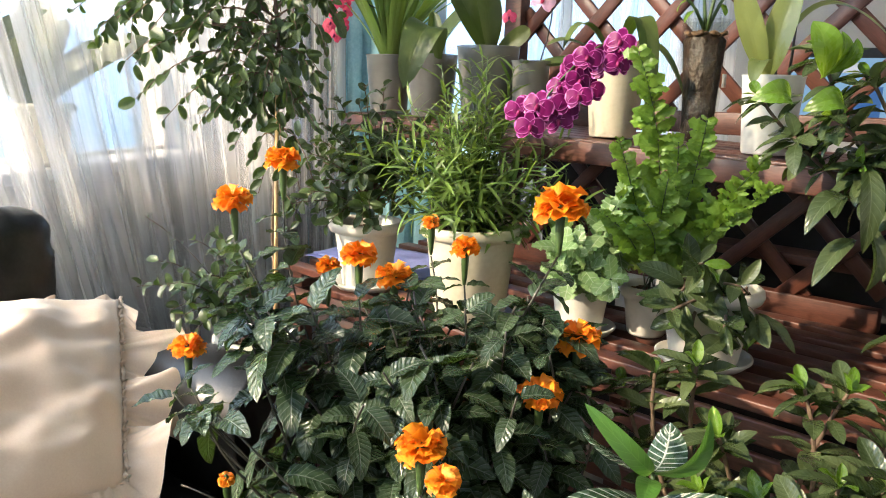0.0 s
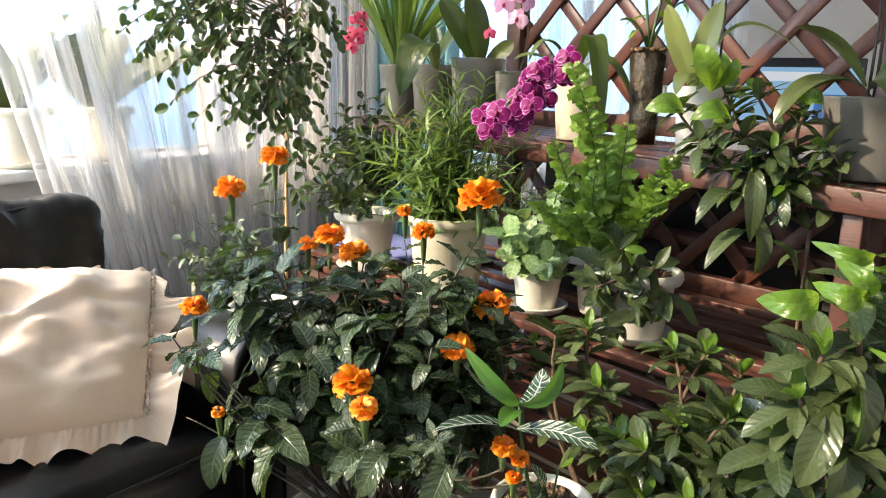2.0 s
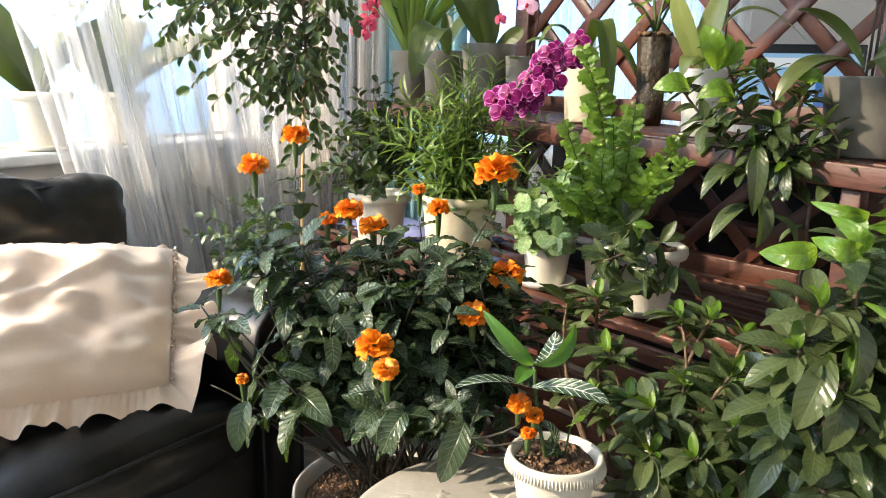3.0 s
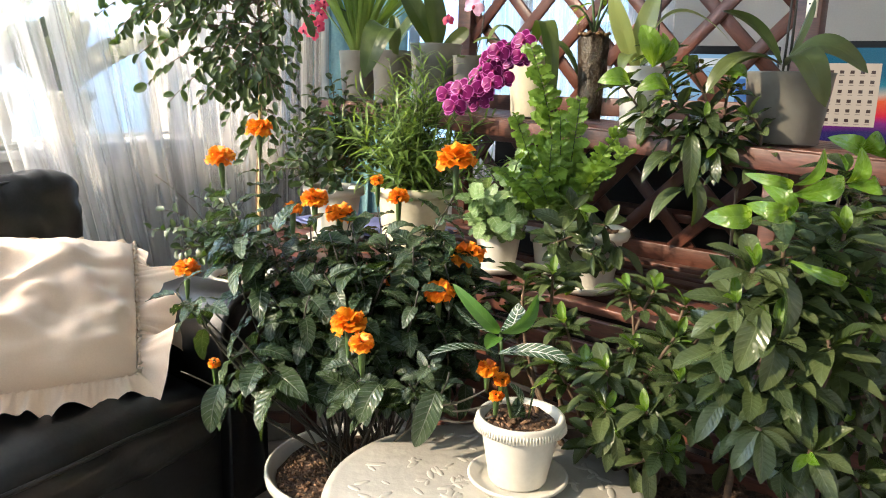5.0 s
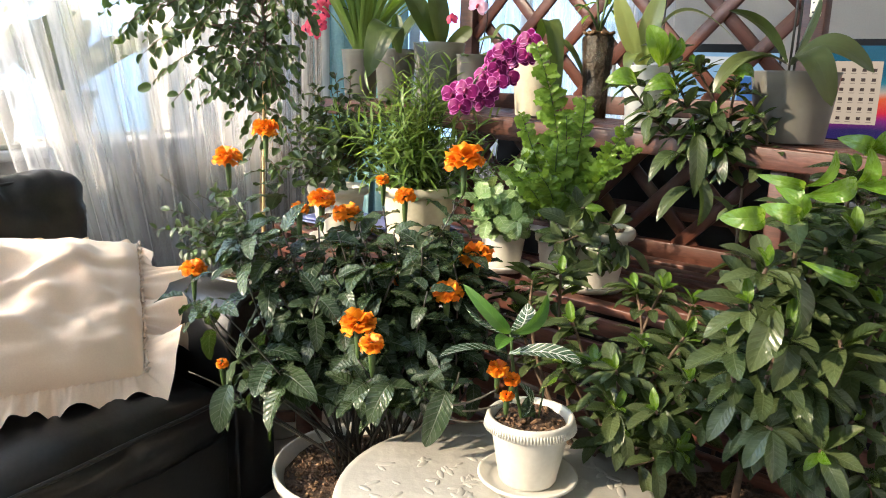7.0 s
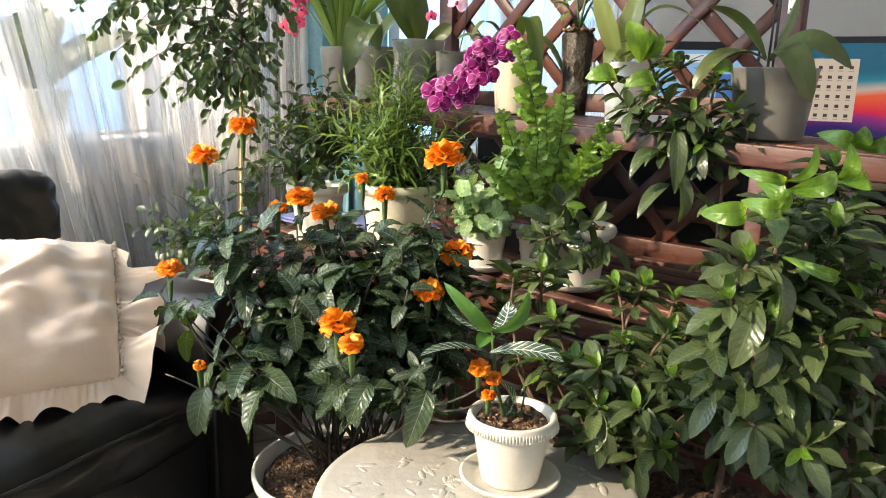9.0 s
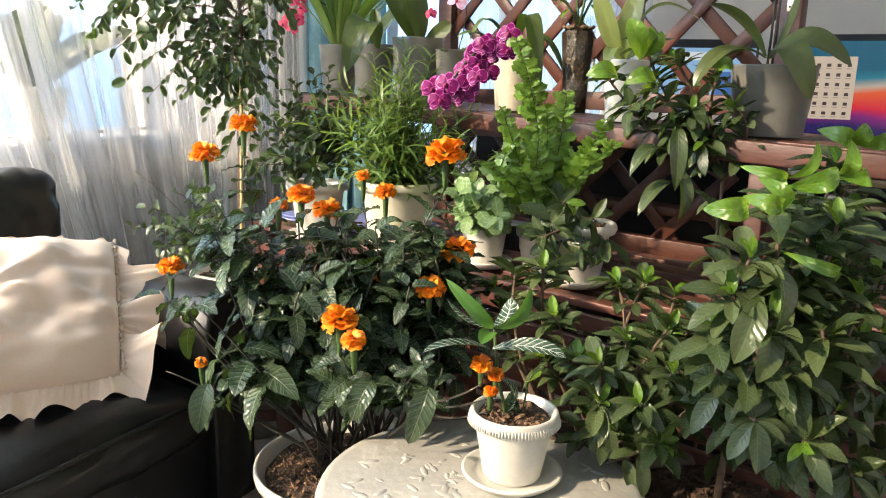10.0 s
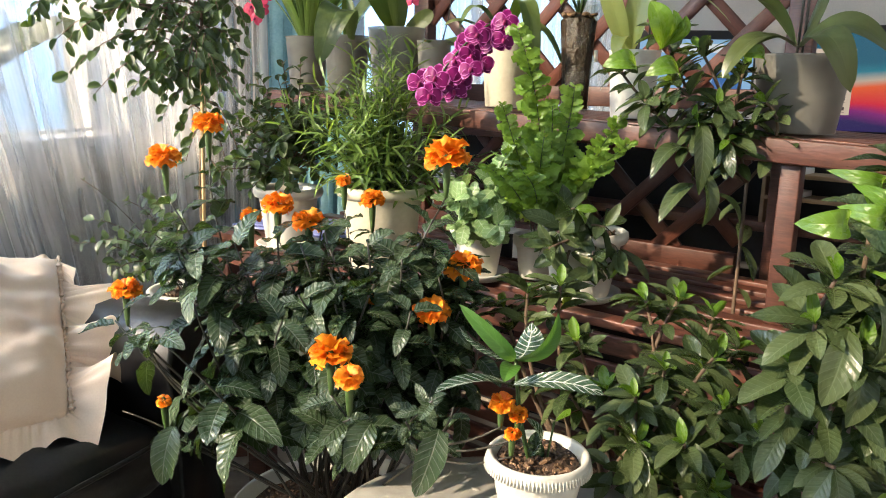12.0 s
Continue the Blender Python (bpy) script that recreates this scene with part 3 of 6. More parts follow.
def sofa():
    t = thing("sofa", S, "black leather sofa with rounded arms and padded back", "sofa")
    L = M["leather"]
    part("base", beam((1.25, 0.74, 0.26), 0.03, 4), L, t, at=pose(-0.66, 0.40, 0.19))
    part("front_panel", beam((1.12, 0.06, 0.30), 0.02, 4), L, t, at=pose(-0.70, 0.005, 0.19))
    part("seat_cushion", soft_box((0.80, 0.68, 0.16), 0.06, 0.06, crease=0.014, cuts=26, crown=2), L, t, at=pose(-0.55, 0.29, 0.362, 2.5))
    part("seat_cushion", soft_box((0.30, 0.66, 0.16), 0.05, 0.02, seed=3, crease=0.006), L, t, at=pose(-1.11, 0.29, 0.368, 2.5))
    part("back_cushion", soft_box((0.84, 0.25, 0.62), 0.065, 0.0, seed=5, crease=0.030, cuts=46), L, t, at=pose(-0.52, 0.665, 0.665, -6))
    part("back_cushion", soft_box((0.30, 0.25, 0.62), 0.10, 0.0, seed=9, crease=0.016), L, t, at=pose(-1.11, 0.665, 0.665, -6))
    part("back_frame", soft_box((1.27, 0.12, 0.68), 0.05, 0, crease=0.004), L, t, at=pose(-0.66, 0.80, 0.38))
    arm = bmesh.new()
    prof = []
    for k in range(9):
        a = math.pi * (1.12 - 1.24 * k / 8)
        prof.append((-0.06 + 0.12 * math.cos(a), 0.56 + 0.14 * math.sin(a)))
    outline = [(-0.15, 0.05), (-0.155, 0.45)] + prof + [(-0.005, 0.45), (0.0, 0.05)]
    rows = []
    for y, k in ((-0.05, 0.9), (-0.065, 0.97), (-0.05, 1.0), (0.1, 1.0), (0.5, 1.0), (0.80, 1.0), (0.84, 0.95)):
        rows.append([arm.verts.new((-0.06 + (x + 0.06) * k, y, 0.35 + (z - 0.35) * (k if k < 1 else 1))) for x, z in outline])
    for a, b in zip(rows, rows[1:]):
        for i in range(len(outline)):
            j = (i + 1) % len(outline)
            arm.faces.new((a[i], a[j], b[j], b[i]))
    arm.faces.new(rows[0])
    arm.faces.new(rows[-1][::-1])
    part("armrest", arm, L, t)
    for x, y in ((-0.06, 0.03), (-0.06, 0.75), (-1.2, 0.06), (-1.2, 0.75)):
        part("foot", lathe([(0.022, 0), (0.026, 0.05)], 16), M["screen_frame"], t, at=pose(x, y, 0))
    bm = tube(bmesh.new(), [Vector((-0.90 + 0.76 * k / 20, 0.60 + 0.003 * math.sin(k * 1.3), 0.958 + 0.004 * math.sin(k * 0.9))) for k in range(21)], 0.006, 0.006, 6)
    part("seam", bm, L, t)
    # piping along the seat's front edge
    bm = tube(bmesh.new(), [Vector((-1.25 + 1.08 * k / 20, -0.058 + 0.002 * math.sin(k), 0.414)) for k in range(21)], 0.006, 0.006, 6)
    part("piping", bm, L, t)
    return t


sofa()


def pillow():
    """A satin cushion with a gathered ruffle, leaning on the sofa's back."""
    rest = pose(-0.40, 1.60, -0.018, 0, 0, 50)
    tr, br = rest @ Vector((-0.14, 0.42, 0.775)), rest @ Vector((-0.40, 0.0, 0.47))
    tl, bl = rest @ Vector((-0.78, 0.42, 0.84)), rest @ Vector((-0.95, 0.0, 0.56))
    c = (tr + br + tl + bl) / 4
    x = ((tr + br) - (tl + bl)).normalized()
    z = x.cross((tr + tl) - (br + bl)).normalized()
    y = z.cross(x)
    m = Matrix((x, y, z)).transposed().to_4x4()
    m.translation = c + z * 0.05
    t = thing("cushion", m, "cream satin cushion with a gathered ruffle on the sofa", "cushion")
    w, h = 0.33, 0.25
    n = 34
    bm = bmesh.new()
    for side in (1, -1):
        grid = []
        for j in range(n + 1):
            row = []
            for i in range(n + 1):
                u, v = 2 * i / n - 1, 2 * j / n - 1
                puff = max(0.0, (1 - abs(u) ** 2.6) * (1 - abs(v) ** 2.6)) ** 0.55
                pinch = 1 - 0.05 * (u * u) * (v * v)
                px, py = u * w * (1 - 0.05 * (1 - v * v) * abs(u)), v * h * (1 - 0.05 * (1 - u * u) * abs(v))
                fold = 0.040 * noise.noise(Vector((u * 2.2 + 3, v * 2.2, 1.0))) + 0.018 * (1 - abs(noise.noise(Vector((u * 2.6 + 7, v * 4.2, 2.0)))) * 2.4) + 0.012 * math.sin(9 * v + 4 * u + 3 * noise.noise(Vector((u * 2, v * 2, 4)))) * (0.3 + abs(u)) * (1 - v * v)
                gather = 0.004 * math.sin(60 * v) * max(0, abs(u) - 0.7) + 0.004 * math.sin(70 * u) * max(0, abs(v) - 0.7)
                zz = side * (0.085 * puff) + (fold * puff if side > 0 else 0) + gather
                row.append(bm.verts.new((px * pinch, py * pinch, zz)))
            grid.append(row)
        for a, b in zip(grid, grid[1:]):
            for i in range(n):
                bm.faces.new((a[i], a[i + 1], b[i + 1], b[i]))
    bmesh.ops.remove_doubles(bm, verts=bm.verts, dist=0.0012)
    for q in bm.verts:
        q.co.x += 0.36 * q.co.y
    part("cover", bm, M["pillow"], t)
    # ruffle round the edge
    bm = bmesh.new()
    path = []
    per = 420
    for k in range(per):
        a = 4 * k / per
        s, f = int(a), a - int(a)
        u, v = [(-1 + 2 * f, -1), (1, -1 + 2 * f), (1 - 2 * f, 1), (-1, 1 - 2 * f)][s]
        path.append((u, v, s))
    rows = []
    for q in range(9):
        r = q / 8
        row = []
        for k, (u, v, s) in enumerate(path):
            ex, ey = [(0, -1), (1, 0), (0, 1), (-1, 0)][s]
            corner = max(0, (abs(u) + abs(v)) - 1.75) * 4
            ox = ex if not corner else (ex * (1 - corner * 0.5) + math.copysign(1, u) * corner * 0.5)
            oy = ey if not corner else (ey * (1 - corner * 0.5) + math.copysign(1, v) * corner * 0.5)
            if s == 1:
                low = 0.5 - 0.5 * v
                wv = math.sin(8.2 * (v + 1) + 1.9 * math.sin(2.3 * v) + 0.6) * (0.35 + 0.95 * low)
                out = (0.045 + 0.062 * min(1.0, (1 - v) / 0.7)) * min(1.0, 0.45 + (v + 1) / 0.5) * r * (1 + 0.38 * math.sin(8.2 * (v + 1) + 2.3))
                pleat = 0.006 * math.sin(k * 1.25 + 1.4 * math.sin(k * 0.31)) * (1 - 0.55 * r)
                row.append(bm.verts.new((u * w * 0.93 + ox * out, v * h * 0.93 - 0.055 * r + oy * out * 0.3 + 0.034 * wv * r * r, 0.058 * wv * r ** 0.8 + pleat + 0.060 * r * (1 - 0.3 * r))))
            else:
                wv = 0.6 * math.sin(k * 0.42 + 2.2 * math.sin(k * 0.11)) + 0.45 * math.sin(k * 0.24 + 1.2)
                out = (0.018 if s == 2 else 0.062) * r * (1 + 0.12 * math.sin(k * 0.3))
                row.append(bm.verts.new((u * w * 0.93 + ox * out + oy * 0.012 * wv * r, v * h * 0.93 + oy * out + ox * 0.012 * wv * r, 0.026 * wv * r ** 0.9 + 0.004 * math.sin(k * 1.9) * (1 - r) - 0.012 * r)))
        rows.append(row)
    for a, b in zip(rows, rows[1:]):
        for k in range(per):
            bm.faces.new((a[k], a[(k + 1) % per], b[(k + 1) % per], b[k]))
    for q in bm.verts:
        q.co.x += 0.36 * q.co.y
    part("ruffle", bm, M["pillow"], t)
    # gathered seam between cover and ruffle
    pts = [Vector((0.945 * w + 0.004 * math.sin(k * 2.1) + 0.36 * v * h, v * h, 0.012 + 0.006 * math.sin(k * 1.7))) for k, v in ((k, -0.95 + 1.9 * k / 70) for k in range(71))]
    part("gathered_seam", tube(bmesh.new(), pts, 0.0045, 0.0045, 6), M["pillow"], t)
    return t


pillow()

# ---- round white table ----
def round_table(x, y, z, r):
    t = thing("round_table", pose(x, y, 0), "round white moulded plastic garden table with embossed ornament", "table")
    part("tabletop", lathe([(0.02, z - 0.03), (r - 0.03, z - 0.03), (r - 0.004, z - 0.026), (r, z - 0.012), (r - 0.004, z - 0.002), (r - 0.02, z), (0.02, z)], 72), M["table"], t)
    # low raised leaf ornament
    bm = bmesh.new()
    rnd = random.Random(3)
    for k in range(170):
        a, q = rnd.uniform(0, 6.28), rnd.choice((0.07, 0.13, 0.19, 0.25)) + rnd.uniform(-0.014, 0.014)
        g = rnd.uniform(0.6, 1.2)
        bmesh.ops.create_icosphere(bm, subdivisions=2, radius=1, matrix=Matrix.Translation((q * math.cos(a), q * math.sin(a), z - 0.0012)) @ Matrix.Rotation(a + rnd.choice((0.7, -0.7, 1.6)) + rnd.uniform(-.3, .3), 4, "Z") @ Matrix.Diagonal((0.020 * g, 0.008 * g, 0.0034, 1)))
    tagged(part("ornament", bm, M["table"], t), kind="stuff")
    for k in range(4):
        a = k * math.pi / 2
        pts = curve_points((0.2 * math.cos(a), 0.2 * math.sin(a), z - 0.03), (0.27 * math.cos(a), 0.27 * math.sin(a), 0.0), (0, 0, 0), 5)
        part("leg", tube(bmesh.new(), pts, 0.028, 0.02, 10), M["table"], t)
    return t


round_table(0.249, 0.83, 0.478, 0.325)


# ---- pots ----
def pot_mesh(name, r, h, mat, rim=0.012, foot=0.68, ribs=0):
    b = r * foot
    prof = [(b * 0.2, 0.0), (b, 0.0), (b + 0.004, 0.006), (r * 0.93, h - 0.035), (r * 0.94, h - 0.032), (r + rim * 0.6, h - 0.028), (r + rim, h - 0.016), (r + rim * 0.8, h - 0.004), (r + rim * 0.3, h),
            (r - 0.004, h - 0.002), (r - 0.008, h - 0.012), (r * 0.90 - 0.004, h - 0.05), (b * 0.2, h - 0.055)]
    return mesh_of(name, lathe(prof, 48), mat)


def potted(name, place, r, h, label, category="potted plant", mat="pot_white", saucer=0.0, rim=0.012, soil=0.02, foot=0.68, fill="soil", group="", turn=0):
    x, y, z = place
    t = thing(name, pose(x, y, z), label, category, group)
    base = 0.0
    if saucer:
        s = saucer
        part("saucer", lathe([(s * 0.3, 0), (s * 0.82, 0), (s, 0.016), (s, 0.02), (s - 0.006, 0.02), (s * 0.80, 0.006), (s * 0.3, 0.006)], 48), M[mat], t)
        base = 0.0065
    part("pot", pot_mesh("pot", r, h, M[mat], rim, foot), None, t, at=pose(0, 0, base))
    sr = r * 0.93 - 0.006
    bm = bmesh.new()
    n, k = 10, 28
    rnd = random.Random(int(1000 * x + 77))
    centre = bm.verts.new((0, 0, h - soil + base + 0.006))
    prev = None
    for i in range(1, n + 1):
        ring = []
        for j in range(k):
            a = 2 * math.pi * j / k
            q = sr * i / n
            hgt = h - soil + base + 0.004 * noise.noise(Vector((q * 60 * math.cos(a) + x * 9, q * 60 * math.sin(a), 0))) + 0.008 * noise.noise(Vector((q * 18 * math.cos(a), q * 18 * math.sin(a), x))) + (rnd.uniform(-0.003, 0.003))
            ring.append(bm.verts.new((q * math.cos(a), q * math.sin(a), hgt)))
        for j in range(k):
            if prev:
                bm.faces.new((prev[j], ring[j], ring[(j + 1) % k], prev[(j + 1) % k]))
            else:
                bm.faces.new((centre, ring[j], ring[(j + 1) % k]))
        prev = ring
    part("soil" if fill == "soil" else "bark_chips", bm, M[fill], t, smooth=False)
    bm = bmesh.new()
    for i in range(int(70 * (r / 0.09) ** 2) if r > 0.07 else 20):
        a, q, g = rnd.uniform(0, 6.28), sr * 0.95 * math.sqrt(rnd.random()), rnd.uniform(0.4, 1)
        slab(bm, (0.014 * g, 0.006 * g, 0.004), pose(q * math.cos(a), q * math.sin(a), h - soil + base + 0.003, rnd.uniform(-50, 50), rnd.uniform(-50, 50), rnd.uniform(0, 360)), 0)
    tagged(part("crumb_layer", bm, M["bark"] if rnd.random() < 0.7 else M["soil"], t, smooth=False), kind="stuff")
    t["top"] = h - soil + base
    return t


# ---- leaves of each kind ----
LV = {
    "crossandra": variants("crossandra_leaf", M["crossandra"], 5, wide=0.54, peak=0.42, fold=0.14, droop=0.40, wavy=0.06, waves=3, nx=12, ny=4, stalk=0.10),
    "gardenia": variants("gardenia_leaf", M["gardenia"], 6, wide=0.40, peak=0.52, fold=0.18, droop=0.26, wavy=0.03, waves=2, nx=9, ny=4, stalk=0.05, belly=1.15),
    "young": variants("young_leaf", M["young"], 4, wide=0.42, peak=0.54, fold=0.24, droop=0.22, wavy=0.05, waves=2, nx=10, ny=4, stalk=0.04, belly=1.1),
    "citrus": variants("tree_leaf", M["citrus"], 5, wide=0.58, peak=0.48, fold=0.25, droop=0.18, wavy=0.02, waves=2, nx=7, ny=4, stalk=0.06, belly=0.8),
    "round": variants("round_leaf", M["young"], 2, wide=0.85, peak=0.5, fold=0.1, droop=0.05, nx=8, ny=4, stalk=0.04, belly=0.7),
    "narrow": variants("narrow_leaf", M["narrow"], 4, wide=0.11, peak=0.45, fold=0.2, droop=0.25, nx=6, ny=2, stalk=0.02, belly=0.6),
    "fern": variants("pinna", M["fern"], 4, wide=0.66, peak=0.55, fold=0.1, droop=0.2, wavy=0.10, waves=2, nx=9, ny=4, teeth=0.22, stalk=0.0, belly=0.6),
    "kalanchoe": variants("succulent_leaf", M["kalanchoe"], 4, wide=0.6, peak=0.5, fold=0.1, droop=0.1, wavy=0.07, waves=4, nx=12, ny=4, teeth=0.12, stalk=0.04, belly=0.7),
    "orchid": variants("orchid_leaf", M["orchid"], 4, wide=0.30, peak=0.58, fold=0.25, droop=0.30, nx=14, ny=6, stalk=0.0, belly=0.55),
    "orchid_dark": variants("orchid_leaf", M["orchid_dark"], 4, wide=0.30, peak=0.58, fold=0.25, droop=0.30, nx=14, ny=6, stalk=0.0, belly=0.55),
    "strap": variants("strap_leaf", M["strap"], 3, wide=0.09, peak=0.4, fold=0.3, droop=0.25, nx=12, ny=2, stalk=0.0, belly=0.4),
    "zebra": variants("zebra_leaf", M["zebra"], 3, wide=0.40, peak=0.5, fold=0.12, droop=0.12, nx=12, ny=6, stalk=0.04),
}


def stem(parent, pts, r0, r1, mat="stem", name="stem"):
    return part(name, tube(bmesh.new(), pts, r0, r1, 6), M[mat], parent)


def dress(parent, pts, kind, size, first=0.3, step=0.04, per=2, spread=0.75, rnd=random, young=0, taper=0.6, lift=0.25, hang=0.0):
    """Leaves along a stem: per at each node, turned from node to node."""
    total = sum((b - a).length for a, b in zip(pts, pts[1:]))
    d = total * first
    turn = rnd.uniform(0, 6.28)
    count = 0
    nodes_n = max(1, int((total - d) / step))
    for k in range(nodes_n + 1):
        want, run = d + k * step, 0.0
        for a, b in zip(pts, pts[1:]):
            seg = (b - a).length
            if run + seg >= want or b is pts[-1]:
                p = a.lerp(b, min(1.0, (want - run) / seg))
                ax = (b - a).normalized()
                break
            run += seg
        x = ax.orthogonal().normalized()
        y = ax.cross(x)
        f = k / max(1, nodes_n)
        for q in range(per):
            ang = turn + 2 * math.pi * q / per + rnd.uniform(-0.3, 0.3)
            side = math.cos(ang) * x + math.sin(ang) * y
            along = side * spread + ax * (lift + 0.45 * f) + Vector((rnd.uniform(-.25, .25), rnd.uniform(-.25, .25), -hang + rnd.uniform(-0.3, 0.25)))
            up = ax * 0.6 + Vector((0, 0, 0.8)) + Vector((rnd.uniform(-.7, .3), rnd.uniform(-.5, .3), 0))
            s = size * rnd.uniform(0.75, 1.15) * (1 - (1 - taper) * f ** 2)
            which = "young" if young and k >= nodes_n + 1 - young else kind
            leaf(parent, rnd.choice(LV[which]), p, along, up, s * (0.75 if which == "young" else 1))
            count += 1
        turn += math.pi / 2 + rnd.uniform(-0.2, 0.2) if per == 2 else 2.4
    return count


def arched_leaf(t, mat, base, mid, tip, width, fold=0.12, peak=0.55, belly=0.55, name="leaf"):
    """A long blade that bows from base over mid to tip."""
    base, mid, tip = (Vector(p) - t.matrix_basis.translation for p in (base, mid, tip))
    x = (tip - base)
    ln = x.length
    x.normalize()
    rise = mid - base - x * (mid - base).dot(x)
    z = rise.normalized() if rise.length > 1e-4 else x.orthogonal().normalized()
    y = z.cross(x)
    along = (mid - base).dot(x) / ln
    ctl = (2 * along - 0.5, 2 * rise.length / ln)
    bm, rows, nx, ny = bmesh.new(), [], 18, 6
    e = peak / (1 - peak)
    for i in range(nx + 1):
        q = i / nx
        px, pz = 2 * q * (1 - q) * ctl[0] + q * q, 2 * q * (1 - q) * ctl[1]
        w = ((q ** e * (1 - q)) / (peak ** e * (1 - peak))) ** belly if 0 < q < 1 else 0.0
        w = max(w, 0.22 * (1 - q), 0.02) * width / ln * 0.5
        rows.append([bm.verts.new((px, v * w, pz + fold * abs(v) * w * 2)) for v in [2 * j / ny - 1 for j in range(ny + 1)]])
    for a, b in zip(rows, rows[1:]):
        for j in range(ny):
            bm.faces.new((a[j], b[j], b[j + 1], a[j + 1]))
    m = Matrix((x, y, z)).transposed().to_4x4() @ Matrix.Diagonal((ln, ln, ln, 1))
    m.translation = base
    ob = part(name, bm, M[mat], t, at=m)
    blade_uv(ob.data, nx + 1, ny + 1)
    return ob


def rel(t, p):
    return Vector(p) - t.matrix_basis.translation


# ---- orange flowered bush ----
def flower_head(seed):
    """A dome of ruffled overlapping petals."""
    rnd = random.Random(seed)
    bm = bmesh.new()
    for k in range(40):
        a = k * 2.4 + rnd.uniform(-.4, .4)
        f = k / 39
        el = radians(72 - 84 * f ** 0.8)
        out = Vector((math.cos(a) * math.cos(el), math.sin(a) * math.cos(el), math.sin(el)))
        base = Vector((0, 0, 0.012 - 0.010 * f)) + out * 0.008
        x = (out + Vector((rnd.uniform(-.35, .35), rnd.uniform(-.35, .35), rnd.uniform(-.1, .3)))).normalized()
        side = x.cross(Vector((rnd.uniform(-.4, .4), rnd.uniform(-.4, .4), 1)))
        side = side.normalized() if side.length > 0.05 else Vector((1, 0, 0))
        nrm = side.cross(x)
        L = 0.027 * rnd.uniform(0.75, 1.15)
        W = 0.034 * rnd.uniform(0.8, 1.25)
        ph = rnd.uniform(0, 6)
        rows = []
        for i in range(5):
            t = i / 4
            w = W * (0.12 + 0.88 * t ** 0.6)
            rows.append([bm.verts.new(base + x * (L * t * (1 - 0.16 * abs(v) ** 2 * (t > 0.9) + 0.14 * math.sin(4 * v + ph) * t * t)) + side * (w * 0.5 * v) + nrm * (0.007 * math.sin(5 * v + ph) * t - 0.010 * t * t)) for v in (-1, -0.5, 0, 0.5, 1)])
        for r0, r1 in zip(rows, rows[1:]):
            for j in range(4):
                bm.faces.new((r0[j], r0[j + 1], r1[j + 1], r1[j]))
    me = bpy.data.meshes.new("flower_head")
    bm.to_mesh(me)
    bm.free()
    blade_uv(me, 5, 5)
    me.materials.append(M["orange"])
    me.polygons.foreach_set("use_smooth", [True] * len(me.polygons))
    return me


HEADS = [flower_head(k) for k in range(4)]


def spike_mesh():
    bm = lathe([(0.003, -0.075), (0.0055, -0.06), (0.0075, -0.03), (0.008, -0.005), (0.006, 0.008), (0.002, 0.014)], 8, 0.12, 4)
    return mesh_of("flower_spike", bm, M["stem"])


SPIKE = spike_mesh()


